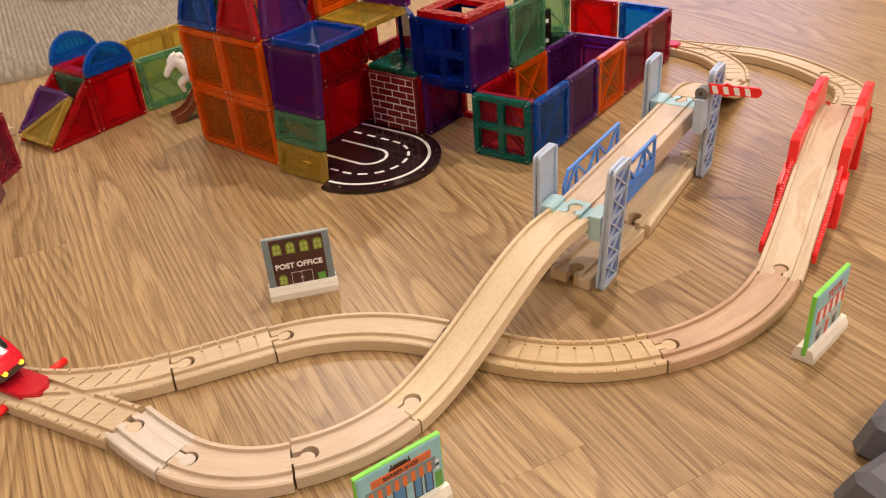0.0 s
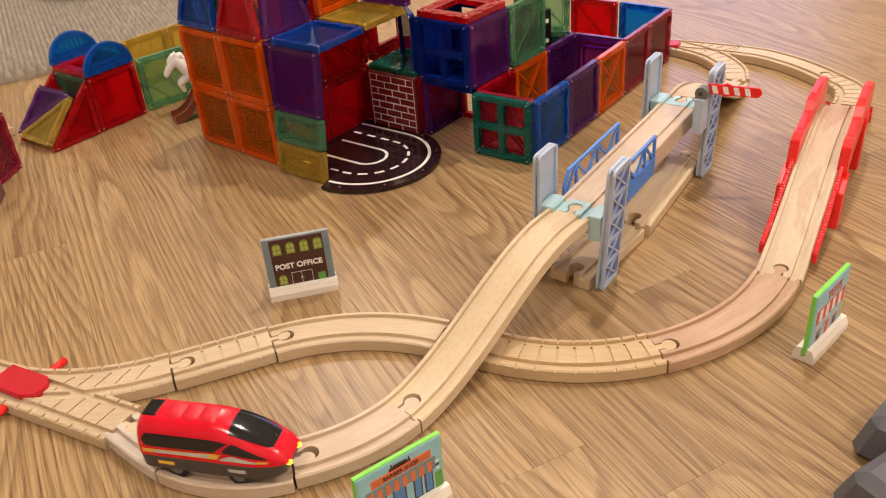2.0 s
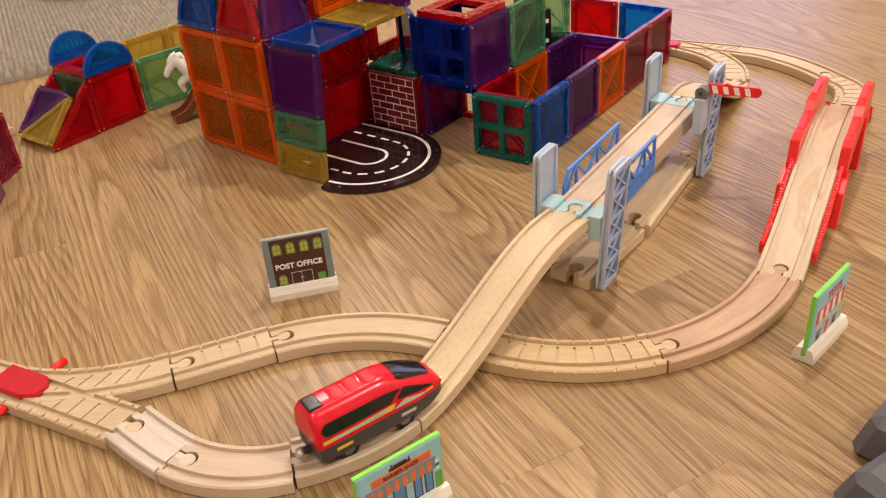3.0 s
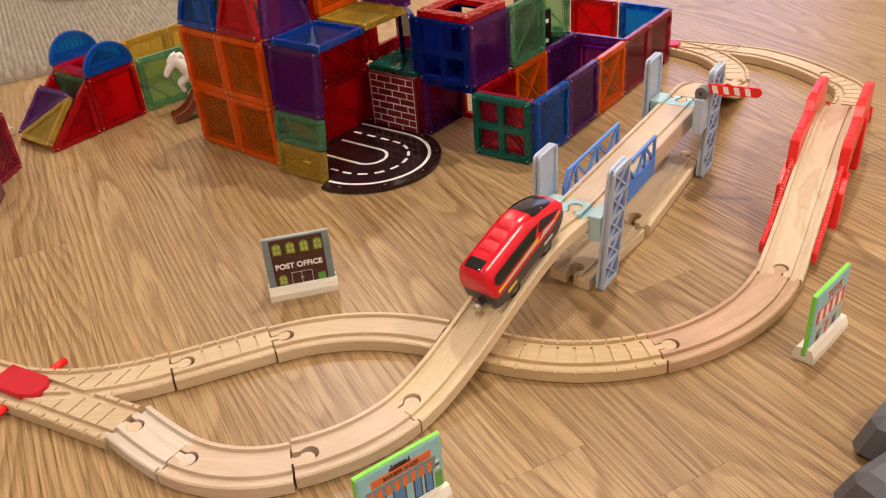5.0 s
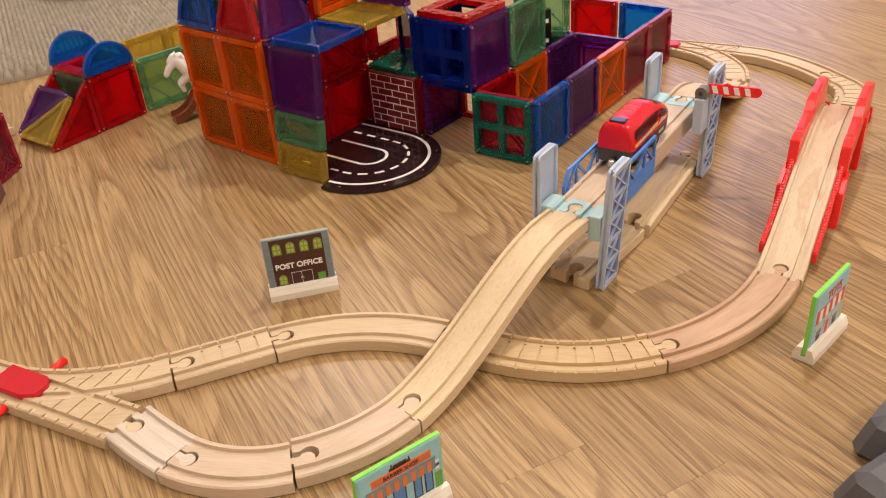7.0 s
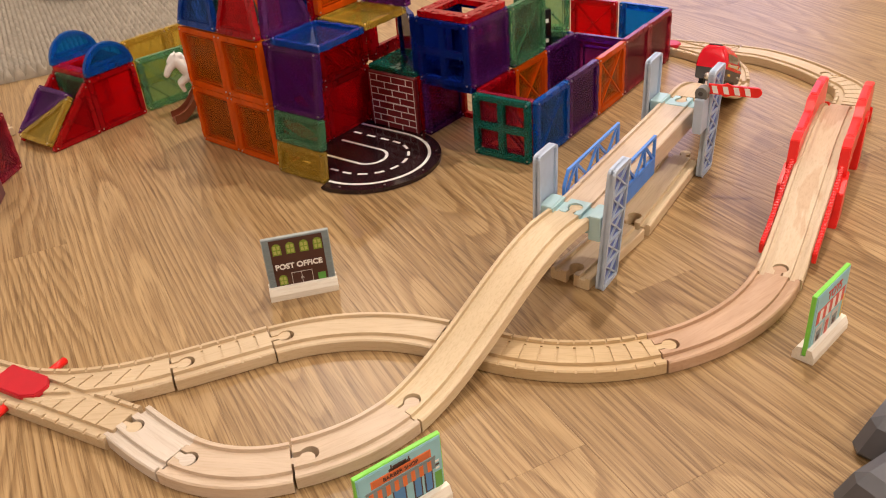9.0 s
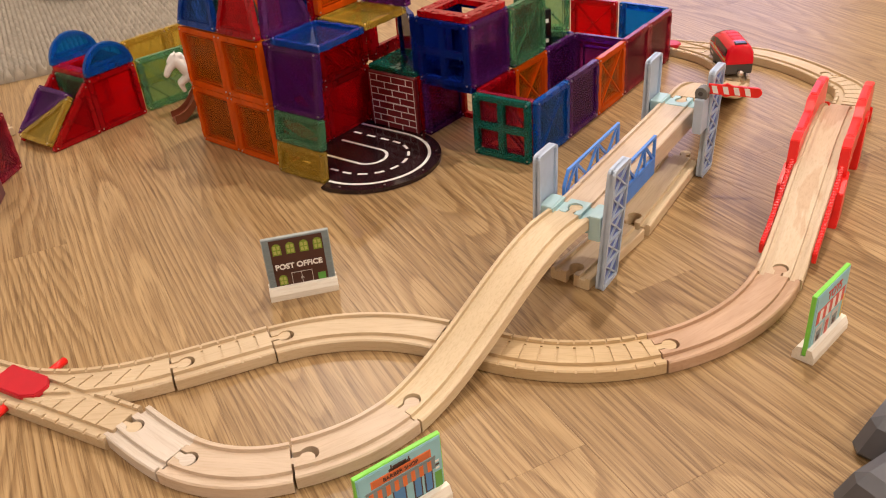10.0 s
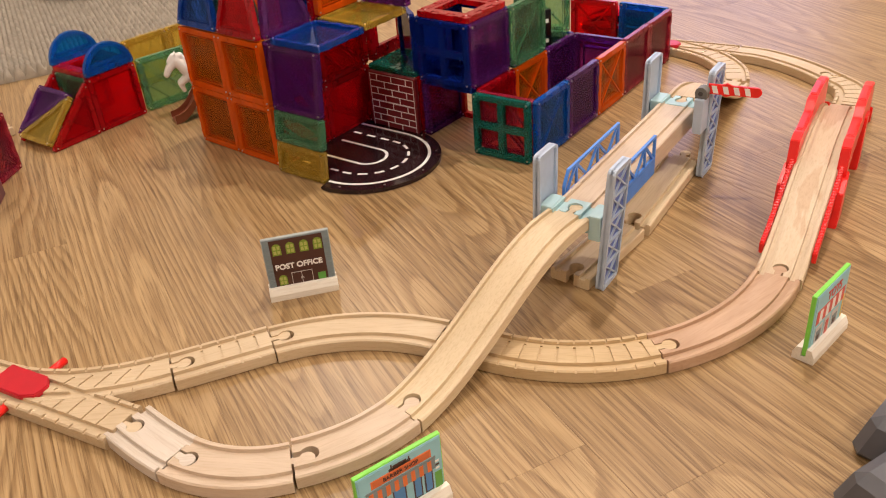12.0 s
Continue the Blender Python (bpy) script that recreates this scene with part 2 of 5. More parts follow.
def part(name, src, material, parent, label="", m=None, smooth=False):
    me = to_mesh(src, name) if isinstance(src, bmesh.types.BMesh) else src
    if not me.materials:
        me.materials.append(material)
    if smooth:
        me.shade_smooth()
    ob = new(name, me)
    ob.parent = parent
    if m is not None:
        ob.matrix_basis = m
    if label:
        ob["label"] = label
    return ob


def thing(name, m, label, category, group="", kind=""):
    ob = new(name)
    ob.empty_display_size = 0.02
    ob.matrix_basis = m
    return tagged(ob, label, category, group, kind)


def box(bm, x0, x1, y0, y1, z0, z1, bevel=0.0, m=None, segs=2):
    r = bmesh.ops.create_cube(bm, size=1)
    vs = r["verts"]
    mat = Matrix.Translation(((x0 + x1) / 2, (y0 + y1) / 2, (z0 + z1) / 2)) @ Matrix.Diagonal((x1 - x0, y1 - y0, z1 - z0, 1))
    bmesh.ops.transform(bm, matrix=mat, verts=vs)
    if bevel:
        es = list({e for v in vs for e in v.link_edges})
        rr = bmesh.ops.bevel(bm, geom=es, offset=bevel, segments=segs, affect="EDGES", profile=0.5)
        vs = list({v for f in rr["faces"] for v in f.verts} | {v for v in vs if v.is_valid})
    if m is not None:
        bmesh.ops.transform(bm, matrix=m, verts=vs)
    return vs


def cyl(bm, r, depth, m, segs=24, r2=None):
    return bmesh.ops.create_cone(bm, cap_ends=True, segments=segs, radius1=r, radius2=r if r2 is None else r2, depth=depth, matrix=m)["verts"]


def ball(bm, r, m, u=16, v=10):
    return bmesh.ops.create_uvsphere(bm, u_segments=u, v_segments=v, radius=r, matrix=m)["verts"]


def prism(bm, pts, z0, z1, m=None):
    """A flat outline pushed from z0 to z1."""
    lo = [bm.verts.new((x, y, z0)) for x, y in pts]
    hi = [bm.verts.new((x, y, z1)) for x, y in pts]
    n = len(pts)
    bm.faces.new(lo[::-1])
    bm.faces.new(hi)
    for i in range(n):
        bm.faces.new((lo[i], lo[(i + 1) % n], hi[(i + 1) % n], hi[i]))
    if m is not None:
        bmesh.ops.transform(bm, matrix=m, verts=lo + hi)
    return lo + hi


def carve(me, cutter_bm):
    """Cuts the closed shapes of cutter_bm out of the mesh."""
    a, b = new("cut_base", me), new("cut_tool", to_mesh(cutter_bm, "cut_tool"))
    mod = a.modifiers.new("cut", "BOOLEAN")
    mod.operation, mod.object, mod.solver = "DIFFERENCE", b, "EXACT"
    out = bpy.data.meshes.new_from_object(a.evaluated_get(bpy.context.evaluated_depsgraph_get()))
    tool = b.data
    bpy.data.objects.remove(a)
    bpy.data.objects.remove(b)
    bpy.data.meshes.remove(tool)
    return out


def text_mesh(words, size, depth=0.0002, bold=0.0):
    cu = bpy.data.curves.new("words", "FONT")
    cu.body, cu.size, cu.align_x, cu.align_y, cu.extrude, cu.offset = words, size, "CENTER", "CENTER", depth, bold
    ob = new("words", cu)
    me = bpy.data.meshes.new_from_object(ob.evaluated_get(bpy.context.evaluated_depsgraph_get()))
    bpy.data.objects.remove(ob)
    return me


# ---------------------------------------------------------------- plan: the rails' centre lines
RAD = 0.1834


def smooth01(x):
    x = min(1.0, max(0.0, x))
    return x * x * (3 - 2 * x)


def arc(cx, cy, a0, a1, r=RAD, z=0.012, n=28):
    return [Vector((cx + r * math.cos(radians(a0 + (a1 - a0) * i / n)), cy + r * math.sin(radians(a0 + (a1 - a0) * i / n)), z)) for i in range(n + 1)]


def straight(p, q, z=0.012, n=12, profile=None):
    out = []
    for i in range(n + 1):
        f = i / n
        out.append(Vector((p[0] + (q[0] - p[0]) * f, p[1] + (q[1] - p[1]) * f, profile(f) if profile else z)))
    return out


def bend(p, h0, q, h1, z=0.012, n=26, pull=1.0):
    """A smooth curve from p with heading h0 to q with heading h1 (degrees)."""
    p, q = Vector((*p, z)), Vector((*q, z))
    d = (q - p).length * pull
    t0 = Vector((math.cos(radians(h0)), math.sin(radians(h0)), 0)) * d
    t1 = Vector((math.cos(radians(h1)), math.sin(radians(h1)), 0)) * d
    out = []
    for i in range(n + 1):
        f = i / n
        out.append(p * (2 * f**3 - 3 * f**2 + 1) + t0 * (f**3 - 2 * f**2 + f) + q * (-2 * f**3 + 3 * f**2) + t1 * (f**3 - f**2))
    return out


def spline(pts, z=0.012, n=10):
    p = [Vector((*q, z)) for q in pts]
    p = [2 * p[0] - p[1]] + p + [2 * p[-1] - p[-2]]
    out = []
    for k in range(1, len(p) - 2):
        for i in range(n + (k == len(p) - 3)):
            f = i / n
            out.append(0.5 * (2 * p[k] + (p[k + 1] - p[k - 1]) * f + (2 * p[k - 1] - 5 * p[k] + 4 * p[k + 1] - p[k + 2]) * f * f
                              + (3 * p[k] - p[k - 1] - 3 * p[k + 1] + p[k + 2]) * f**3))
    return out


DECK_Z = 0.073
BRIDGE = Vector((0.113, 0.632))
BDIR = 54.4
BU = Vector((math.cos(radians(BDIR)), math.sin(radians(BDIR))))
BR = Vector((BU.y, -BU.x))
STEM = (-0.3755, 0.5505)
FAR_END = BRIDGE + BU * 0.282
FAR_FOOT = (0.398, 1.043)

P_ENTRY = straight((STEM[0] - 0.30 * 0.891, STEM[1] + 0.30 * 0.454), STEM, n=16)
P_SWITCH_B = bend(STEM, -27.5, (-0.2496, 0.4819), -29)
P_SWITCH_A = bend(STEM, -27.5, (-0.2285, 0.5445), 18.8, pull=1.03)
P_TIE = straight((-0.2264, 0.5438), (-0.1502, 0.5697))
P_WHITE = bend((-0.2468, 0.4843), -44, (-0.2008, 0.4441), -36, n=14)
P_LOW1 = arc(-0.139, 0.5342, -124.0, -78.6, r=0.1092)
P_LOW2 = arc(-0.142, 0.5732, -79.8, -45.9, r=0.1452)
P_RAMP = straight((-0.0405, 0.469), (0.1105, 0.6310), n=36, profile=lambda f: 0.012 + (DECK_Z - 0.012) * smooth01(f / 0.93))
P_UPL = arc(-0.0913, 0.3991, 108.6, 62.0, r=0.1784)
P_MID = arc(-0.0913, 0.3991, 61.6, 56.0, r=0.1784)
P_TIEARC = arc(0.1220, 0.6955, 238.0, 281.6)
P_PINK = arc(0.1175, 0.7144, 282.0, 325.3, r=0.2038)
HILL0 = Vector((0.286, 0.5975))
HDIR = 57.5
HU = Vector((math.cos(radians(HDIR)), math.sin(radians(HDIR))))
HR = Vector((HU.y, -HU.x))
HILL_LEN = 0.40


def hill_z(s):
    return 0.012 + 0.048 * min(smooth01(s / 0.23), smooth01((HILL_LEN - s) / 0.135))


P_HILL = straight(HILL0, HILL0 + HU * HILL_LEN, n=60, profile=lambda f: hill_z(f * HILL_LEN))
P_FARTIE = spline([(0.503, 0.938), (0.521, 0.968), (0.5285, 0.998), (0.522, 1.03)])
P_FARCURVE = spline([(0.5215, 1.031), (0.513, 1.062), (0.497, 1.10), (0.472, 1.138), (0.444, 1.161)])
P_FARSW_B = spline([(0.443, 1.162), (0.40, 1.189), (0.3546, 1.2165), (0.31, 1.247)])
P_FARSW_A = spline([(0.402, 1.052), (0.413, 1.10), (0.401, 1.158), (0.3595, 1.2135), (0.31, 1.247)])
P_FARRAMP = straight(FAR_END, FAR_FOOT, n=36, profile=lambda f: DECK_Z - (DECK_Z - 0.012) * smooth01((f - 0.07) / 0.93))
P_EXIT = spline([(0.309, 1.2477), (0.22, 1.305), (0.12, 1.36)])
P_DECK = straight(BRIDGE + BU * 0.004, BRIDGE + BU * 0.278, z=DECK_Z, n=20)

ROUTE = []
for seg in (P_ENTRY, P_SWITCH_B, P_WHITE, P_LOW1, P_LOW2, P_RAMP, P_DECK, P_FARRAMP, P_FARSW_A, P_EXIT):
    ROUTE += [q for q in seg if not ROUTE or (q - ROUTE[-1]).length > 0.0015]
RUN = [0.0]
for a, b in zip(ROUTE, ROUTE[1:]):
    RUN.append(RUN[-1] + (b - a).length)


def along(s):
    s = min(max(s, 0.0), RUN[-1] - 1e-6)
    k = max(0, int(np.searchsorted(RUN, s)) - 1)
    f = (s - RUN[k]) / (RUN[k + 1] - RUN[k])
    return ROUTE[k].lerp(ROUTE[k + 1], f)


# ---------------------------------------------------------------- wooden track
def profile(h, w=0.020):
    return [(-w, -h + 0.0012), (-w + 0.0012, -h), (w - 0.0012, -h), (w, -h + 0.0012), (w, -0.0012), (w - 0.0012, 0), (0.0158, 0), (0.0154, -0.003), (0.0100, -0.003),
            (0.0096, 0), (-0.0096, 0), (-0.0100, -0.003), (-0.0154, -0.003), (-0.0158, 0), (-w + 0.0012, 0), (-w, -0.0012)]


def side_of(path, i):
    d = path[min(i + 1, len(path) - 1)] - path[max(i - 1, 0)]
    return Vector((-d.y, d.x, 0)).normalized()


def sweep_mesh(name, path, prof, origin):
    verts, faces, k = [], [], len(prof)
    for i, q in enumerate(path):
        n = side_of(path, i)
        verts += [q - origin + n * y + Vector((0, 0, z)) for y, z in prof]
    for i in range(len(path) - 1):
        for j in range(k):
            a, b = i * k + j, i * k + (j + 1) % k
            faces.append((a, b, b + k, a + k))
    faces.append(tuple(range(k))[::-1])
    faces.append(tuple(range((len(path) - 1) * k, len(path) * k)))
    return mesh_from(name, verts, faces)


def keyhole(bm, at, heading, r, neck, reach, z0, z1, origin, back=0.002):
    m = Matrix.Translation(at - origin) @ Matrix.Rotation(heading, 4, "Z")
    pts = [(-back, -neck), ]
    a0 = math.asin(min(0.95, neck / r))
    pts += [(reach + r * math.cos(t), r * math.sin(t)) for t in np.linspace(-math.pi + a0, math.pi - a0, 22)]
    pts += [(-back, neck)]
    prism(bm, pts, z0, z1, m)


def heading_at(path, end):
    d = (path[1] - path[0]) if end == 0 else (path[-1] - path[-2])
    return math.atan2(d.y, d.x)


def tie_cutters(bm, path, origin, gap, lo=0.0, hi=1.0, skew=0.0, lips=True, center=True):
    run = [0.0]
    for a, b in zip(path, path[1:]):
        run.append(run[-1] + (b - a).length)
    s = lo * run[-1]
    while s < hi * run[-1]:
        k = min(len(path) - 2, max(0, int(np.searchsorted(run, s)) - 1))
        q = path[k].lerp(path[k + 1], (s - run[k]) / (run[k + 1] - run[k]))
        d = path[k + 1] - path[k]
        m = Matrix.Translation(q - origin) @ Matrix.Rotation(math.atan2(d.y, d.x) + skew, 4, "Z")
        if center:
            box(bm, -0.0011, 0.0011, -0.0094, 0.0094, -0.0013, 0.002, m=m)
        if lips:
            for sg in (-1, 1):
                box(bm, -0.0009, 0.0009, sg * 0.0185 - 0.003, sg * 0.0185 + 0.003, -0.0018, 0.002, m=m)
        s += gap


def grain_turn(me, path):
    """Turns a mesh so that its own x runs along the path; gives the turn back."""
    d = path[-1] - path[0]
    turn = Matrix.Rotation(math.atan2(d.y, d.x), 4, "Z")
    me.transform(turn.inverted())
    return turn


def track(path, wood, label, sockets=(), pegs=(), ties=None, h=0.012, name="track_piece"):
    """One piece of track on a centre line; sockets and pegs: 0 start, 1 end."""
    origin = path[0] - Vector((0, 0, h))
    t = thing(name, Matrix.Translation(origin), label, "toy track", "wooden toy railway")
    me = sweep_mesh("rail_body", path, profile(h), origin)
    cut = bmesh.new()
    used = False
    for e in sockets:
        a = path[0] if e == 0 else path[-1]
        hd = heading_at(path, e) + (0 if e == 0 else math.pi)
        keyhole(cut, a, hd, 0.0069, 0.0039, 0.0116, -0.03, 0.01, origin)
        used = True
    if ties:
        tie_cutters(cut, path, origin, **ties)
        used = True
    if used:
        me = carve(me, cut)
    else:
        cut.free()
    lie = grain_turn(me, path)
    part("rail_body", me, wood, t, m=lie)
    for e in pegs:
        a = path[0] if e == 0 else path[-1]
        hd = heading_at(path, e) + (math.pi if e == 0 else 0)
        bm = bmesh.new()
        keyhole(bm, a, hd, 0.0058, 0.0028, 0.0112, -0.0105, -0.0010, origin, back=0.004)
        part("peg", bm, wood, t)
    return t


def switch(path_a, path_b, wood, label, lever_at, lever_dir, rod=True):
    """A points piece: two ways that leave one stem, with a red lever plate across it."""
    origin = path_a[0] - Vector((0, 0, 0.012))
    t = thing("track_switch", Matrix.Translation(origin), label, "toy track", "wooden toy railway")
    low = [q - Vector((0, 0, 0.0003)) for q in path_b]
    for nm, path, other, sk in (("rail_body", path_a, low, -0.6), ("branch_body", low, path_a, 0.0)):
        me = sweep_mesh(nm, path, profile(0.012 if path is path_a else 0.0117), origin)
        for sg in (-1, 1):
            cut = bmesh.new()
            groove = [(sg * 0.0127 - 0.0026, -0.0029), (sg * 0.0127 + 0.0026, -0.0029), (sg * 0.0127 + 0.0031, 0.004), (sg * 0.0127 - 0.0031, 0.004)]
            long_path = [other[0] * 2 - other[1]] + other + [other[-1] * 2 - other[-2]]
            tmp = sweep_mesh("groove", long_path, groove, origin)
            cut.from_mesh(tmp)
            bpy.data.meshes.remove(tmp)
            me = carve(me, cut)
        cut = bmesh.new()
        tie_cutters(cut, path, origin, gap=0.0155, lo=0.45, hi=0.95, skew=sk, lips=False)
        me = carve(me, cut)
        cut = bmesh.new()
        tie_cutters(cut, path, origin, gap=0.0145, lo=0.05, hi=0.97, center=False)
        me = carve(me, cut)
        part(nm, me, wood, t)
        bm = bmesh.new()
        keyhole(bm, path[-1], heading_at(path, 1), 0.0058, 0.0028, 0.0112, -0.0105, -0.0012, origin, back=0.004)
        part("peg", bm, wood, t)
    bm = bmesh.new()
    m = Matrix.Translation(Vector((*lever_at, 0.0135)) - origin) @ Matrix.Rotation(radians(lever_dir), 4, "Z")
    prism(bm, [(-0.026, -0.013), (0.012, -0.0145), (0.024, -0.009), (0.025, 0.004), (0.016, 0.012), (-0.026, 0.013)], -0.004, 0.0012, m)
    bmesh.ops.bevel(bm, geom=[e for e in bm.edges], offset=0.0008, segments=2, affect="EDGES")
    part("lever_plate", bm, LEVER, t, "red plastic switch lever plate")
    if rod:
        for sg in (1, -1):
            bm = bmesh.new()
            mm = m @ Matrix.Translation((0.004, sg * 0.030, -0.0065)) @ Matrix.Rotation(math.pi / 2, 4, "X")
            cyl(bm, 0.0035, 0.018, mm, 16)
            bmesh.ops.bevel(bm, geom=[e for e in bm.edges if e.calc_face_angle(0) > 1], offset=0.001, segments=2, affect="EDGES")
            part("lever_knob", bm, RED, t, "red plastic lever knob", smooth=True)
    return t

# ---------------------------------------------------------------- room
def slab(name, x0, x1, y0, y1, z0, z1, material, label, category):
    bm = bmesh.new()
    box(bm, x0, x1, y0, y1, z0, z1)
    me = to_mesh(bm, name)
    me.materials.append(material)
    return tagged(new(name, me), label, category, "", "structure")


floor = slab("floor", -2.7, 2.7, -1.7, 3.5, -0.05, -0.0035, OAK, "light oak strip floor with strong grain", "floor")
WIN = (0.62, 1.76, 0.35, 1.75)
wall_n = slab("wall_north", -2.7, WIN[0], 3.4, 3.52, -0.0035, 2.5, WALLPAINT, "plain off-white painted room wall", "wall")
for nm, x0, x1, z0, z1 in (("right_part", WIN[1], 2.7, -0.0035, 2.5), ("sill_part", WIN[0], WIN[1], -0.0035, WIN[2]), ("head_part", WIN[0], WIN[1], WIN[3], 2.5)):
    bm = bmesh.new()
    box(bm, x0, x1, 3.4, 3.52, z0, z1)
    part(nm, bm, WALLPAINT, wall_n)
# unseen window, added in the far wall to hold the cool light
win = thing("window_1", pose(WIN[0], 3.4, WIN[2]), "wide window with a white wooden surround, added out of view", "window", "", "structure")
WW, WH = WIN[1] - WIN[0], WIN[3] - WIN[2]
for nm, x0, x1, z0, z1 in (("jamb", 0, 0.04, 0, WH), ("jamb", WW - 0.04, WW, 0, WH), ("head", 0.04, WW - 0.04, WH - 0.04, WH), ("sill", 0.04, WW - 0.04, 0, 0.04)):
    bm = bmesh.new()
    box(bm, x0, x1, 0.0, 0.06, z0, z1, 0.003)
    part(nm, bm, WHITE, win)
slab("wall_south", -2.7, 2.7, -1.72, -1.6, -0.0035, 2.5, WALLPAINT, "plain off-white painted room wall", "wall")
slab("wall_east", 2.6, 2.72, -1.6, 3.4, -0.0035, 2.5, WALLPAINT, "plain off-white painted room wall", "wall")
slab("wall_west", -2.72, -2.6, -1.6, 3.4, -0.0035, 2.5, WALLPAINT, "plain off-white painted room wall", "wall")
slab("ceiling", -2.72, 2.72, -1.72, 3.52, 2.5, 2.6, CEILPAINT, "plain white ceiling", "ceiling")

# fixtures round the recessed lamps
for lx, ly, lw in LAMPS:
    t = thing("ceiling_light", pose(lx, ly, 2.5), "round white recessed ceiling light", "lamp", "ceiling lights")
    bm = bmesh.new()
    ring = [(0.085 * math.cos(a), 0.085 * math.sin(a)) for a in np.linspace(0, 2 * math.pi, 33)[:-1]]
    inner = [(0.074 * math.cos(a), 0.074 * math.sin(a)) for a in np.linspace(0, 2 * math.pi, 33)[:-1]]
    for z0, z1 in ((-0.05, 0.0),):
        lo = [bm.verts.new((x, y, z0)) for x, y in ring]
        hi = [bm.verts.new((x, y, z1)) for x, y in ring]
        li = [bm.verts.new((x, y, z0)) for x, y in inner]
        hii = [bm.verts.new((x, y, z1)) for x, y in inner]
        for i in range(32):
            j = (i + 1) % 32
            bm.faces.new((lo[i], lo[j], hi[j], hi[i]))
            bm.faces.new((li[i], li[j], hii[j], hii[i]))
            bm.faces.new((lo[i], lo[j], li[j], li[i]))
            bm.faces.new((hi[i], hi[j], hii[j], hii[i]))
    part("trim_ring", bm, WHITE, t)


# ---------------------------------------------------------------- magnetic tiles
T = 0.0755


def rounded(poly, r, n=3):
    """The outline with each corner cut to a small arc."""
    out, k = [], len(poly)
    for i in range(k):
        p, a, b = Vector(poly[i]), Vector(poly[i - 1]), Vector(poly[(i + 1) % k])
        d0, d1 = (a - p).normalized(), (b - p).normalized()
        half = math.acos(max(-1, min(1, d0.dot(d1)))) / 2
        cut = min(r / math.tan(half), 0.4 * min((a - p).length, (b - p).length))
        for j in range(n + 1):
            f = j / n
            q = (p + d0 * cut) * (1 - f) ** 2 + p * 2 * f * (1 - f) + (p + d1 * cut) * f**2
            out.append((q.x, q.y))
    return out


def shrunk(poly, w):
    """The convex outline moved in by w."""
    k, out = len(poly), []
    area = sum(poly[i - 1][0] * poly[i][1] - poly[i][0] * poly[i - 1][1] for i in range(k))
    sg = 1 if area > 0 else -1
    lines = []
    for i in range(k):
        p, q = Vector(poly[i]), Vector(poly[(i + 1) % k])
        d = (q - p).normalized()
        nrm = Vector((-d.y, d.x)) * sg
        lines.append((p + nrm * w, d))
    for i in range(k):
        (p, d), (q, e) = lines[i - 1], lines[i]
        den = d.x * e.y - d.y * e.x
        s = ((q.x - p.x) * e.y - (q.y - p.y) * e.x) / den
        x = p + d * s
        out.append((x.x, x.y))
    return out


def ring(bm, outer, inner, z0, z1):
    n = len(outer)
    rows = [[bm.verts.new((x, y, z)) for x, y in o] for o, z in ((outer, z0), (outer, z1), (inner, z1), (inner, z0))]
    for i in range(n):
        j = (i + 1) % n
        for r in range(4):
            a, b = rows[r], rows[(r + 1) % 4]
            bm.faces.new((a[i], a[j], b[j], b[i]))


SHAPES = {
    "square": [(0, 0), (T, 0), (T, T), (0, T)],
    "half": [(0, 0), (T, 0), (T, T / 2), (0, T / 2)],
    "right_triangle": [(0, 0), (T, 0), (T, T)],
    "right_triangle_flip": [(0, 0), (T, T), (0, T)],
    "tall": [(0, 0), (T, 0), (T * 0.66, T * 1.35), (T * 0.34, T * 1.35)],
    "dome": [(T / 2 + T / 2 * math.cos(a), T / 2 * math.sin(a)) for a in np.linspace(0, math.pi, 25)],
}
TILE_MESH = {}


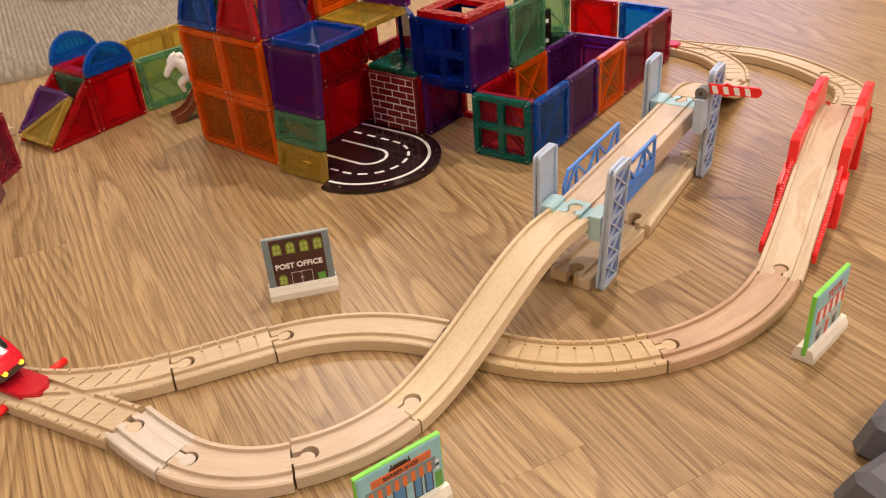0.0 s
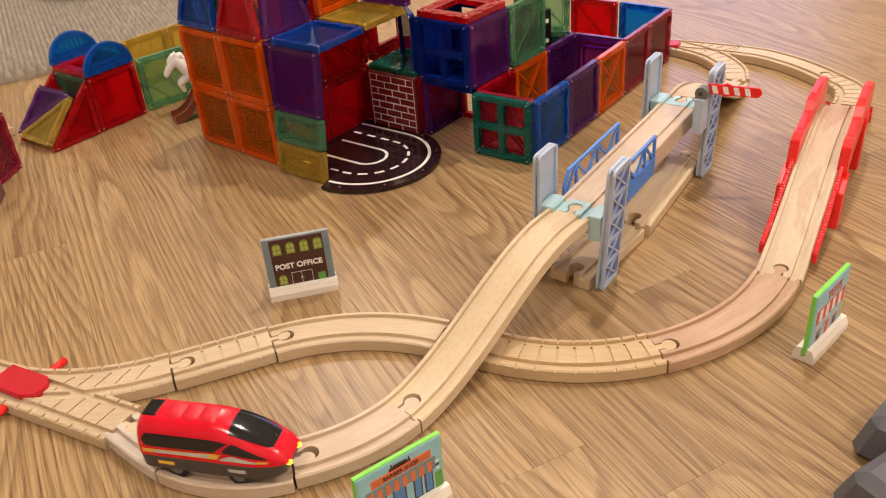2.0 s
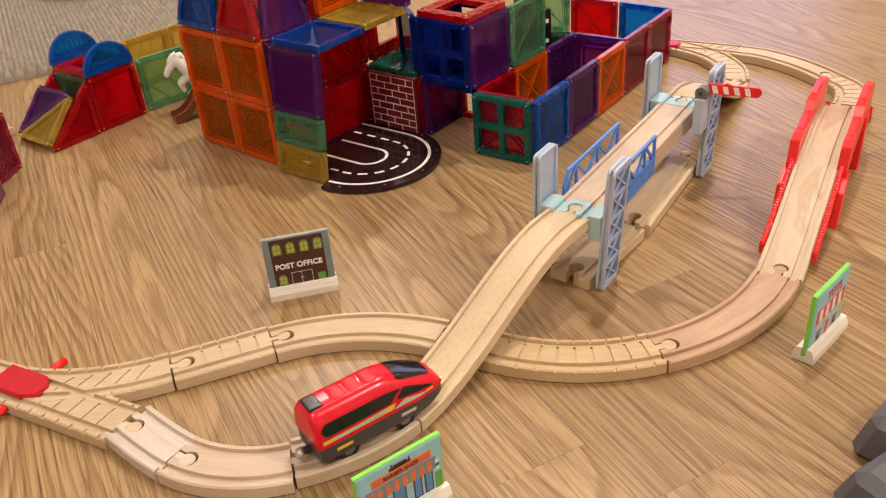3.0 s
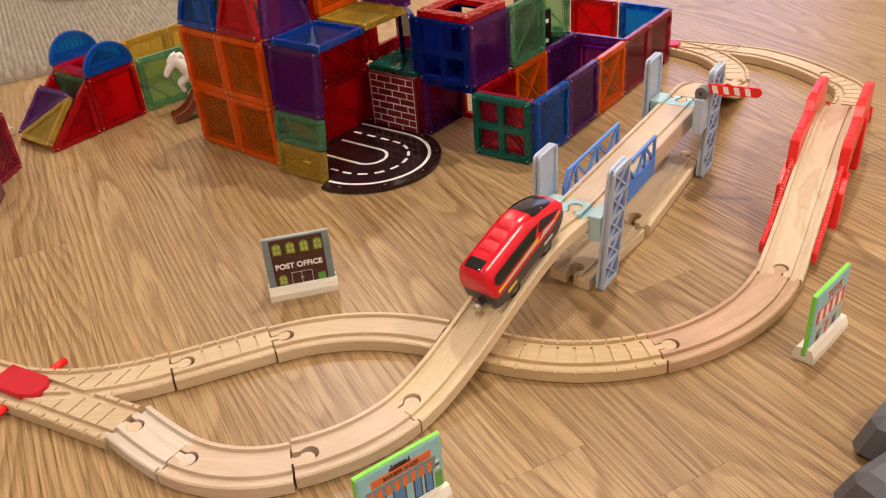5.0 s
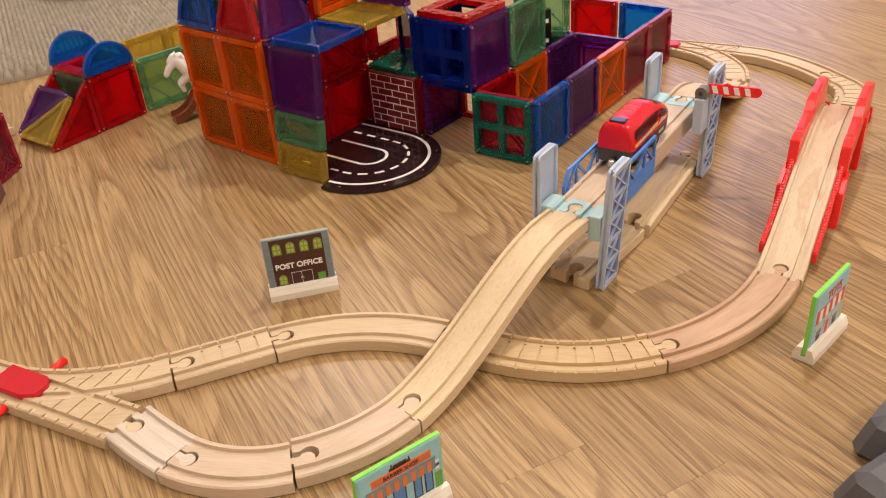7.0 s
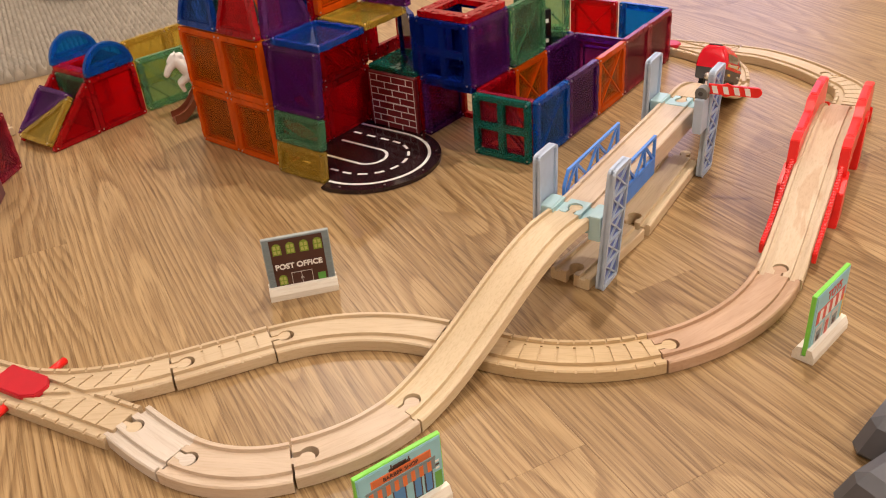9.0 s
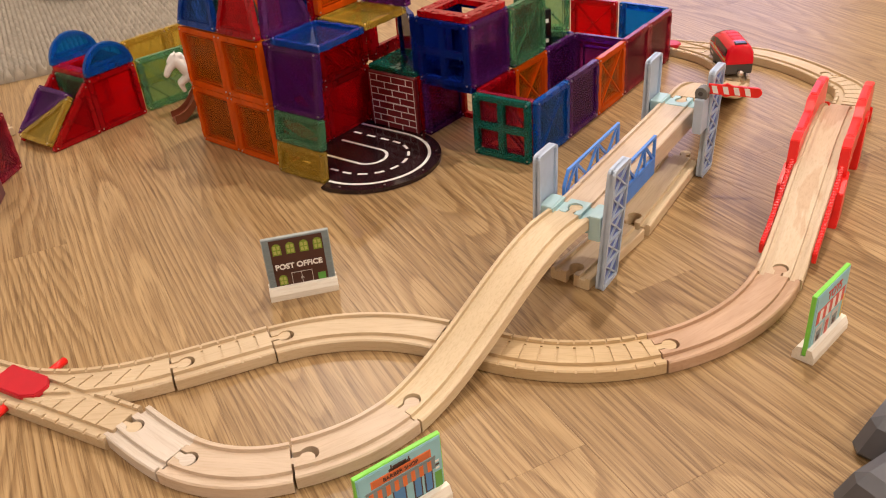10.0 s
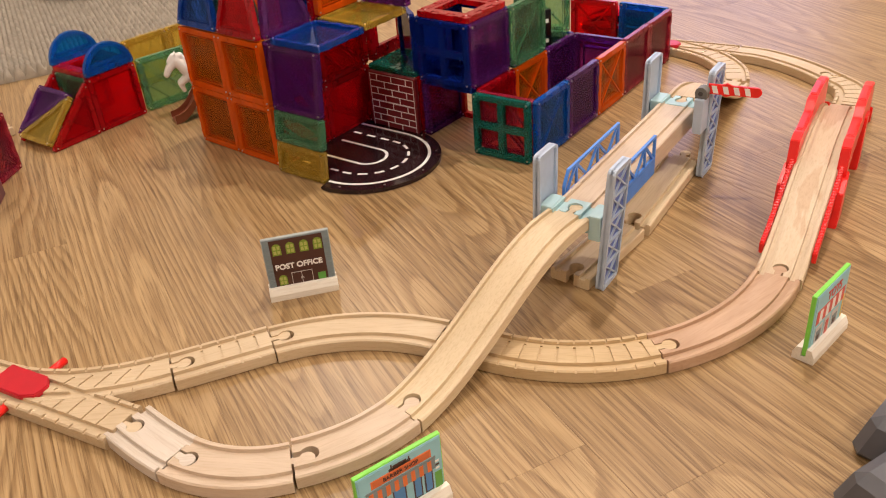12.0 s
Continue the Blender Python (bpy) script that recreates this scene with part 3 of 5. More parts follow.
def tile_meshes(shape, style):
    key = (shape, style)
    if key in TILE_MESH:
        return TILE_MESH[key]
    poly = shrunk(SHAPES[shape], 0.0004)
    w = {"hatch": 0.0155, "small_hatch": 0.025}.get(style, 0.0068)
    r = 0.003 if shape != "dome" else 0.0006
    nn = 3 if shape != "dome" else 1
    bm = bmesh.new()
    ring(bm, rounded(poly, r, nn), rounded(shrunk(poly, w), r * 0.5, nn), -0.003, 0.003)
    ring(bm, rounded(shrunk(poly, w * 0.42), r * 0.8, nn), rounded(shrunk(poly, w * 0.58), r * 0.8, nn), 0.0029, 0.0034)
    ring(bm, rounded(shrunk(poly, w * 0.42), r * 0.8, nn), rounded(shrunk(poly, w * 0.58), r * 0.8, nn), -0.0034, -0.0029)
    if style == "window":
        for c in (T / 2,):
            box(bm, c - 0.004, c + 0.004, w, T - w, -0.0028, 0.0028)
            box(bm, w, T - w, c - 0.004, c + 0.004, -0.0027, 0.0027)
    # housings of the magnets and moulded lines, proud of the rim
    for i, p in enumerate(poly):
        q = poly[(i + 1) % len(poly)]
        L, ang = math.hypot(q[0] - p[0], q[1] - p[1]), math.atan2(q[1] - p[1], q[0] - p[0])
        if L < 0.03:
            continue
        M = Matrix.Translation((p[0], p[1], 0)) @ Matrix.Rotation(ang, 4, "Z")
        for f in (0.2, 0.5, 0.8):
            box(bm, L * f - 0.0055, L * f + 0.0055, 0.0004, min(w * 0.86, 0.0060), -0.0037, 0.0037, m=M)
    if style not in ("window", "hatch", "small_hatch"):
        if shape != "dome":
            ring(bm, shrunk(poly, w + 0.0020), shrunk(poly, w + 0.0026), -0.0014, 0.0014)
        e = T - w - 0.001
        g = w + 0.001
        lines = []
        if shape == "square":
            lines = {"cross": [((g, g), (e, e)), ((g, e), (e, g))], "diag": [((g, e - 0.004), (e - 0.004, g)), ((g + 0.004, e), (e, g + 0.004)), ((T / 2, e), (e, T / 2)), ((g, T / 2), (T / 2, g))],
                     "inner": [((0.016, 0.016), (T - 0.016, 0.016)), ((T - 0.016, 0.016), (T - 0.016, T - 0.016)), ((T - 0.016, T - 0.016), (0.016, T - 0.016)), ((0.016, T - 0.016), (0.016, 0.016))]}.get(style, [])
        elif shape == "half":
            h2 = T / 2 - w - 0.001
            lines = {"inner": [((0.014, 0.013), (T - 0.014, 0.013)), ((T - 0.014, 0.013), (T - 0.014, T / 2 - 0.013)), ((T - 0.014, T / 2 - 0.013), (0.014, T / 2 - 0.013)), ((0.014, T / 2 - 0.013), (0.014, 0.013))]}.get(
                style, [((g, T / 4), (T / 2, h2)), ((T / 2, h2), (e, T / 4)), ((e, T / 4), (T / 2, g)), ((T / 2, g), (g, T / 4))])
        elif shape == "dome":
            lines = [((0.012, 0.0105), (T - 0.012, 0.0105)), ((0.012, 0.0125), (T - 0.012, 0.0125))]
        for (x0, y0), (x1, y1) in lines:
            L, ang = math.hypot(x1 - x0, y1 - y0), math.atan2(y1 - y0, x1 - x0)
            box(bm, 0, L, -0.0008, 0.0008, -0.0019, 0.0019, m=Matrix.Translation((x0, y0, 0)) @ Matrix.Rotation(ang, 4, "Z"))
    rim = to_mesh(bm, "rim")
    pane = None
    if style not in ("window", "hatch", "small_hatch"):
        bm = bmesh.new()
        inn = rounded(shrunk(poly, w - 0.0006), r * 0.5, nn)
        prism(bm, inn, -0.0009, 0.0009)
        pane = to_mesh(bm, "pane")
    rivets = []
    if shape != "dome":
        for p in shrunk(poly, w * 0.5):
            rivets.append(p)
    TILE_MESH[key] = (rim, pane, rivets)
    return TILE_MESH[key]


RIVET = bmesh.new()
cyl(RIVET, 0.0011, 0.0074, Matrix.Identity(4), 10)
RIVET = to_mesh(RIVET, "rivet")
RIVET.materials.append(SILVER)
COLORED = {}
WORDS = {"red": "deep red", "orange": "bright orange", "purple": "dark purple", "blue": "deep blue", "navy": "navy blue", "azure": "clear sky blue", "teal": "teal green", "green": "pale clear green",
         "yellow": "amber yellow", "smoke": "black", "rose": "rose red"}


def tile(color, shape, m, style="plain", rest="of the castle", rivets=True):
    rim, pane, spots = tile_meshes(shape, style)
    name = {"square": "square", "half": "narrow", "dome": "half-round", "tall": "tall tapered"}.get(shape, "triangular")
    what = {"window": " with open squares", "hatch": " with an open middle", "small_hatch": " with an open middle"}.get(style, "")
    say = f"{WORDS[color]} {name} magnetic tile{what} {rest}"
    if len(say.split()) > 12:
        say = f"{WORDS[color]} {name} magnetic tile {rest}"
    say = " ".join(say.split()[:12])
    t = thing("magnetic_tile", m, say, "magnetic tile", "magnetic building tiles")
    for nm, me, k in (("rim", rim, 0), ("pane", pane, 1)):
        if me is None:
            continue
        key = (me.name, color)
        if key not in COLORED:
            c = me.copy()
            c.materials.append(TINTS[color][k])
            COLORED[key] = c
        part(nm, COLORED[key], TINTS[color][k], t)
    if rivets:
        for x, y in spots:
            part("rivet", RIVET, SILVER, t, m=Matrix.Translation((x, y, 0)))
    return t


def stand(x, y, z, a, lean=0.0):
    """A tile that stands on its lower edge, which runs from (x, y, z) along heading a."""
    return Matrix.Translation((x, y, z)) @ Matrix.Rotation(radians(a), 4, "Z") @ Matrix.Rotation(radians(90 - lean), 4, "X")


def flat(x, y, z, a):
    return Matrix.Translation((x, y, z)) @ Matrix.Rotation(radians(a), 4, "Z")


def step(x, y, a, d):
    return x + d * math.cos(radians(a)), y + d * math.sin(radians(a))


ZB = 0.0005
# tower: orange front of two by two tiles, further walls and a tapered top
OX, OY, OA = -0.2950, 1.0290, -42.0
for row in range(2):
    for colm in range(2):
        x, y = step(OX, OY, OA, colm * T)
        tile("orange", "square", stand(x, y, ZB + row * T, OA), "plain", "in the front of the tower")
for k in range(2):
    x, y = step(OX, OY, OA + 90, 0.004 + k * T)
    tile("orange" if k else "yellow", "square", stand(x, y, ZB, OA + 90), "cross", "in the side of the tower")
    tile("orange", "square", stand(x, y, ZB + T, OA + 90), "plain", "in the side of the tower")
    x, y = step(*step(OX, OY, OA, 2 * T), OA + 90, 0.004 + k * T)
    tile("red", "square", stand(x, y, ZB, OA + 90), "plain", "in the side of the tower")
    tile("purple" if not k else "red", "square", stand(x, y, ZB + T, OA + 90), "diag", "in the side of the tower")
    x, y = step(*step(OX, OY, OA + 90, 2 * T + 0.008), OA, k * T)
    tile("orange", "square", stand(x, y, ZB, OA), "plain", "in the back of the tower")
    tile("orange" if k else "blue", "square", stand(x, y, ZB + T, OA), "cross", "in the back of the tower")
ZT = ZB + 2 * T + 0.001
x, y = step(OX, OY, OA, 0.0)
tile("blue", "tall", stand(x, y, ZT, OA, 10), "plain", "tapering on top of the tower")
x, y = step(OX, OY, OA, T)
tile("red", "tall", stand(x, y, ZT, OA, 10), "plain", "tapering on top of the tower")
x, y = step(OX, OY, OA, 2 * T)
tile("purple", "tall", stand(*step(x, y, OA + 90, 0.004), ZT, OA + 90, 10), "plain", "tapering on top of the tower")
x2, y2 = step(x, y, OA + 90, 0.004 + T)
tile("red", "tall", stand(x2, y2, ZT, OA + 90, 10), "plain", "tapering on top of the tower")
x, y = step(OX, OY, OA + 90, 0.03)
tile("green", "tall", stand(*step(x, y, OA, 0.03), ZT, OA + 8, 4), "plain", "inside the top of the tower")
x, y = step(OX, OY, OA + 90, 2 * T)
tile("red", "tall", stand(x, y, ZT, OA, -8), "plain", "tapering on top of the tower")
tile("orange", "tall", stand(*step(x, y, OA, T), ZT, OA, -8), "plain", "tapering on top of the tower")

# porch: amber, green and purple stacked, leaning back, under a blue roof
PA = -39.0
PX, PY = -0.1838, 0.9168
def lean_point(h, lean=6.4):
    d = h * math.sin(radians(lean))
    x, y = step(PX, PY, PA + 90, d)
    return x, y, ZB + h * math.cos(radians(lean))
tile("yellow", "half", stand(*lean_point(0.0), PA, 6.4), "inner", "at the foot of the porch")
tile("green", "half", stand(*lean_point(T / 2), PA, 6.4), "plain", "in the front of the porch")
tile("purple", "square", stand(*lean_point(T), PA, 6.4), "diag", "in the front of the porch")
tile("blue", "square", flat(-0.1712, 0.9205, 0.1545, -38.4), "plain", "lying as the porch roof")
YX, YY = step(-0.1712, 0.9205, 51.6, T + 0.001)
tile("yellow", "square", flat(YX, YY, 0.1560, -38.4), "plain", "lying as a roof")
tile("orange", "square", stand(*step(YX, YY, 51.6, 0.002), 0.1600, 51.6), "plain", "standing on the amber roof")
tile("purple", "square", stand(*step(*step(YX, YY, 51.6, T), -38.4, 0.004), 0.1600, -38.4), "plain", "standing on the amber roof")
# red walls inside
for k in range(2):
    x, y = step(-0.147, 1.1015, -40, 0.002)
    tile("red", "square", stand(x, y, ZB + k * T, -40), "plain", "in the hall wall")
x, y = step(-0.147, 1.1015, -40, T + 0.002)
tile("red", "square", stand(x, y, ZB, -40), "plain", "in the hall wall")
tile("red", "square", stand(-0.0705, 1.0340, 0.0835, 51.5), "hatch", "standing on the teal roof")
tile("red", "square", stand(-0.0745, 1.0310, 0.0835, 131.5), "plain", "standing on the teal roof")
tile("teal", "square", flat(-0.0745, 1.0290, 0.0795, -39.0), "small_hatch", "lying as a low roof")
for sg in (0, 1):
    x, y = step(-0.0745, 1.0270, -39.0, sg * (T - 0.005) + 0.002)
    tile("red", "square", stand(*step(x, y, 51, 0.006), ZB, 51), "plain", "under the low roof")

# brick-printed red wall under the teal roof
t = thing("brick_tile_wall", stand(-0.0735, 1.0265, ZB, -39.5), "red magnetic tile printed with white brick lines", "magnetic tile", "magnetic building tiles")
bm = bmesh.new()
box(bm, 0, T, 0, T * 0.5 - 0.0004, -0.003, 0.003, 0.0012)
box(bm, 0, T, T * 0.5 + 0.0004, T, -0.003, 0.003, 0.0012)
part("panel", bm, plastic("brick_red", (0.16, 0.008, 0.012), 0.3), t)
for row in range(8):
    for half in range(3 + row % 2):
        x0 = max(0.003, 0.003 + (half - 0.5 * (row % 2)) * 0.0232)
        x1 = min(T - 0.003, 0.003 + (half + 1 - 0.5 * (row % 2)) * 0.0232)
        if x1 - x0 < 0.003:
            continue
        y0 = 0.003 + row * 0.0087 + (0.0005 if row > 3 else 0)
        bm = bmesh.new()
        o = [(x0, y0), (x1, y0), (x1, y0 + 0.0087), (x0, y0 + 0.0087)]
        ring(bm, o, shrunk(o, 0.00055), 0.0028, 0.0034)
        part("brick_outline", bm, WHITE, t, "white printed brick outline")

# blue box on posts beside it, with a red hatch on top
QX, QY = -0.0085, 0.9770
tile("navy", "square", stand(QX, QY, 0.0765, -41.0), "window", "in the raised box")
RX, RY = step(QX, QY, -41.0, T)
tile("purple", "square", stand(RX, RY, 0.0765, 49.5), "plain", "in the raised box")
x, y = step(QX, QY, 49.5, T)
tile("navy", "square", stand(x, y, 0.0765, -41.0), "window", "in the raised box")
tile("navy", "square", stand(QX, QY, 0.0765, 49.5), "plain", "in the raised box")
tile("red", "square", flat(QX, QY, 0.1555, -40.8), "hatch", "lying on top of the raised box")
tile("purple", "square", stand(*step(QX, QY, 49.5, 0.003), ZB, 49.5), "plain", "under the raised box")
tile("red", "square", stand(*step(QX, QY, 49.5, T), ZB, -41.0), "window", "under the raised box")
tile("navy", "square", stand(QX - 0.0045, QY + 0.010, 0.0765, 103.0), "plain", "beside the raised box")
tile("navy", "square", flat(QX, QY, 0.0735, -41.0), "plain", "as the floor of the raised box")

# yard: teal window in front, fence of five, inner walls
FX, FY, FA = 0.1130, 0.8735, 52.1
WX, WY = 0.0490, 0.9195
tile("teal", "square", stand(WX, WY, ZB, -36.7), "window", "in the front of the yard")
tile("rose", "square", stand(*step(WX, WY, 53.3, 0.0078), ZB, -36.7), "diag", "behind the yard window")
fence = [("azure", "cross"), ("purple", "plain"), ("orange", "cross"), ("rose", "plain"), ("rose", "plain")]
for k, (c, st) in enumerate(fence):
    x, y = step(FX, FY, FA, k * T + 0.003)
    tile(c, "square", stand(x, y, ZB + 0.0006 * (k % 2), FA), st, "in the yard fence")
for k, (c, st) in enumerate([("red", "plain"), ("orange", "cross"), ("purple", "plain")]):
    x, y = step(WX, WY, 51.0, 0.012 + k * T)
    tile(c, "square", stand(x, y, ZB, 51.0), st, "in the inner yard wall")
x, y = step(WX, WY, 51.0, 0.006 + T)
tile("green", "square", stand(x, y, ZB + T + 0.001, 50.0), "cross", "standing on the inner yard wall")
x, y = step(WX, WY, 51.0, 0.010 + 3 * T)
tile("purple", "square", stand(x, y, ZB, -37.0), "inner", "across the yard")
x, y = step(WX, WY, 51.0, 0.010 + 3 * T)
tile("navy", "square", stand(x, y, ZB, 142.0), "plain", "in the inner yard wall")
tile("green", "square", stand(0.1225, 1.1330, ZB, -20.0), "cross", "in the yard behind")
tile("green", "square", stand(0.1225, 1.1330, ZB + T, -20.0), "cross", "in the yard behind")
GX, GY = step(FX, FY, FA, 5 * T + 0.003)
tile("azure", "square", stand(*step(GX, GY, 139.0, T + 0.003), ZB, -41.0), "plain", "in the back of the yard")
tile("red", "square", stand(*step(GX, GY, 141.0, 2 * T + 0.006), ZB, -38.0), "cross", "in the back of the yard")
# striped black tile standing in the yard
t = thing("road_tile", stand(*step(0.147, 1.083, 0, 0), ZB, 10), "black magnetic road tile with white dashes, standing", "magnetic tile", "magnetic building tiles")
bm = bmesh.new()
box(bm, 0, 0.018, 0, 0.115, -0.003, 0.003, 0.001)
part("panel", bm, BLACK, t)
for k in range(4):
    bm = bmesh.new()
    box(bm, 0.006, 0.014, 0.02 + 0.026 * k, 0.025 + 0.026 * k, 0.0029, 0.0034)
    part("dash", bm, WHITE, t, "white painted dash")

# round-ended road plate on the floor
CX, CY, CA = -0.078, 0.9225, -38.0
t = thing("road_plate", flat(CX, CY, ZB, CA), "glossy dark road plate with white lane lines, round end", "magnetic tile", "magnetic building tiles")
bm = bmesh.new()
prism(bm, [(-0.075, 0.086)] + [(0.086 * math.cos(q), 0.086 * math.sin(q)) for q in np.linspace(math.pi / 2, -math.pi / 2, 30)] + [(0, -0.064), (-0.075, -0.064)], 0, 0.005)
bmesh.ops.bevel(bm, geom=[e for e in bm.edges if abs(e.verts[0].co.z - e.verts[1].co.z) < 1e-6], offset=0.0010, segments=2, affect="EDGES")
part("plate", bm, plastic("road_black", (0.022, 0.010, 0.012), 0.12), t)
def lane(r, wd, back, a0=90.0, a1=-90.0, closed_back=True):
    bm = bmesh.new()
    pts = [(-back, r)] if closed_back else []
    pts += [(r * math.cos(radians(a)), r * math.sin(radians(a))) for a in np.linspace(a0, a1, 24)]
    pts += [(-back, -r)] if closed_back else []
    prev = None
    for i, p in enumerate(pts):
        q0, q1 = Vector(pts[max(0, i - 1)]), Vector(pts[min(len(pts) - 1, i + 1)])
        d = (q1 - q0).normalized()
        nv = Vector((-d.y, d.x)) * wd / 2
        cur = [bm.verts.new((p[0] + sg * nv.x, p[1] + sg * nv.y, z)) for sg, z in ((-1, 0.0049), (1, 0.0049), (1, 0.0053), (-1, 0.0053))]
        if prev:
            for k in range(4):
                bm.faces.new((prev[k], prev[(k + 1) % 4], cur[(k + 1) % 4], cur[k]))
        else:
            bm.faces.new(cur)
        prev = cur
    bm.faces.new(prev)
    return bm
part("lane_line", lane(0.072, 0.0036, 0), WHITE, t, "white painted lane line")
bm = bmesh.new()
box(bm, -0.072, -0.0002, 0.0702, 0.0738, 0.0049, 0.0053)
part("lane_line", bm, WHITE, t, "white painted lane line")
part("lane_line", lane(0.021, 0.0036, 0.062), WHITE, t, "white painted lane line")
for q in range(-84, 90, 24):
    part("lane_dash", lane(0.047, 0.0034, 0, q + 7, q - 7, False), WHITE, t, "white painted lane dash")
for sg in (-1, 1):
    for k in range(3):
        bm = bmesh.new()
        box(bm, -0.020 - 0.022 * k, -0.008 - 0.022 * k, sg * 0.047 - 0.0017, sg * 0.047 + 0.0017, 0.0049, 0.0053)
        part("lane_dash", bm, WHITE, t, "white painted lane dash")
for q in (75, 38, 0, -38, -75):
    bm = bmesh.new()
    cyl(bm, 0.0012, 0.0008, Matrix.Translation((0.080 * math.cos(radians(q)), 0.080 * math.sin(radians(q)), 0.0052)), 10)
    part("rivet", bm, SILVER, t)

# small house: red walls, flat roof with two blue half-rounds, sloping front
HX, HY, HA = -0.4490, 1.0830, 51.5
SX, SY = step(HX, HY, HA, -T)
tile("red", "right_triangle", stand(SX, SY, ZB, HA), "plain", "in the side of the small house")
tile("red", "square", stand(HX, HY, ZB, HA), "plain", "in the side of the small house")
tile("red", "square", stand(*step(HX, HY, HA + 90, T), ZB, HA), "plain", "in the side of the small house")
tile("red", "right_triangle", stand(*step(SX, SY, HA + 90, T), ZB, HA), "plain", "in the side of the small house")
tile("red", "square", flat(HX, HY, T + 0.004, HA), "hatch", "as the flat roof of the small house")
tile("green", "square", stand(*step(HX, HY, HA, 0.004), ZB, HA + 90), "plain", "in the front of the small house")
tile("azure", "dome", stand(*step(HX, HY, HA - 90, 0.001), T + 0.0015, HA), "plain", "standing on the small house")
tile("azure", "dome", stand(*step(HX, HY, HA + 90, T), T + 0.0065, HA), "plain", "standing on the small house")
slope = Matrix.Translation((*step(*step(SX, SY, HA, 0.002), HA + 90, T + 0.002), 0.0080)) @ Matrix.Rotation(radians(HA - 90), 4, "Z") @ Matrix.Rotation(radians(46), 4, "X")
tile("yellow", "right_triangle", slope, "plain", "in the slope of the small house")
tile("purple", "right_triangle_flip", slope, "plain", "in the slope of the small house")
tile("green", "square", stand(-0.4010, 1.1480, ZB, 41.0), "diag", "in the garden wall")
tile("yellow", "square", stand(-0.4450, 1.2380, ZB, 47.0), "plain", "in the garden wall")
tile("yellow", "square", stand(*step(-0.4450, 1.2380, 47, T), ZB, 47.0), "plain", "in the garden wall")
tile("green", "square", stand(*step(-0.4010, 1.1480, 41, T), ZB, 41.0), "plain", "in the garden wall")
# tiles past the edge of the view
tile("rose", "square", stand(-0.5230, 0.9900, ZB, -98.0), "cross", "standing beside the railway")
t = thing("brick_tile_wall", stand(-0.5150, 0.9150, ZB, -80.0), "dark red tile printed with brick lines, beside the railway", "magnetic tile", "magnetic building tiles")
bm = bmesh.new()
box(bm, 0, T, 0, T, -0.003, 0.003, 0.0012)
part("panel", bm, plastic("brick_plum", (0.10, 0.012, 0.03), 0.3), t)
for row in range(8):
    bm = bmesh.new()
    box(bm, 0.002, T - 0.002, 0.003 + row * 0.0087, 0.0036 + row * 0.0087, 0.0028, 0.0034)
    part("joint_line", bm, PALEGREY, t)

# ---------------------------------------------------------------- rails laid out
track(P_ENTRY, MAPLE, "plain wooden toy track leading to the switch", pegs=(1,))
switch(P_SWITCH_A, P_SWITCH_B, MAPLE, "wooden track switch with scored ties and red lever", (-0.345, 0.538), -28)
track(P_TIE, MAPLE, "short straight wooden track with scored ties", sockets=(0,), pegs=(1,), ties=dict(gap=0.0145, lo=0.31, hi=0.97))
track(P_WHITE, PALEWOOD, "short pale straight wooden track", sockets=(0,), pegs=(1,))
track(P_LOW1, BEECH, "curved beech track piece on the floor", sockets=(0,), pegs=(1,))
track(P_LOW2, BEECH, "curved beech track piece before the ramp", sockets=(0,), pegs=(1,))
track(P_RAMP, CREAMWOOD, "wooden ramp track climbing to the lift bridge", sockets=(0,), pegs=(1,))
track(P_UPL, MAPLE, "curved wooden track passing under the ramp", sockets=(0,), pegs=(1,))
track(P_MID, MAPLE, "short curved wooden track under the ramp", pegs=(1,))
track(P_TIEARC, YELLOWWOOD, "curved wooden track with scored ties", pegs=(1,), ties=dict(gap=0.0137, lo=0.05, hi=0.98))
track(P_PINK, PINKWOOD, "reddish curved beech track", sockets=(0,), pegs=(1,))
track(P_FARTIE, MAPLE, "curved wooden track with scored ties", pegs=(1,), ties=dict(gap=0.0145, lo=0.08, hi=0.96))
track(P_FARCURVE, MAPLE, "curved wooden track at the far side", sockets=(0,), pegs=(1,))
switch(list(reversed(P_FARSW_B)), list(reversed(P_FARSW_A)), MAPLE, "wooden track switch with red lever at the far side", (0.352, 1.213), -37, rod=False)
track(P_FARRAMP, MAPLE, "wooden ramp track coming down from the lift bridge", pegs=(0, 1))
track(P_EXIT, MAPLE, "wooden track running off behind the castle")
track(straight((-0.675, 1.033), (-0.586, 1.116)), MAPLE, "straight wooden track beside the small tile house")
low_a = straight(BRIDGE + BU * -0.004 + BR * 0.0005, BRIDGE + BU * 0.098 + BR * 0.0110)
track(low_a, CREAMWOOD, "straight beech track under the raised bridge", sockets=(0,))
low_b = straight(BRIDGE + BU * 0.104 + BR * 0.0130, BRIDGE + BU * 0.262 + BR * 0.0085)
track(low_b, CREAMWOOD, "straight pale track under the raised bridge", sockets=(0,), pegs=(1,))

# ---------------------------------------------------------------- red hill bridge
hill = thing("arched_track_bridge", Matrix.Translation((*HILL0, 0)), "arched wooden track between bright red plastic sides", "toy bridge", "wooden toy railway")
O3 = Vector((*HILL0, 0))
cut = bmesh.new()
keyhole(cut, P_HILL[0], radians(HDIR), 0.0066, 0.0036, 0.0115, -0.03, 0.01, O3)
me = carve(sweep_mesh("rail_body", P_HILL, profile(0.012), O3), cut)
lie = grain_turn(me, P_HILL)
part("rail_body", me, WORNWOOD, hill, "worn arched wooden track", m=lie)


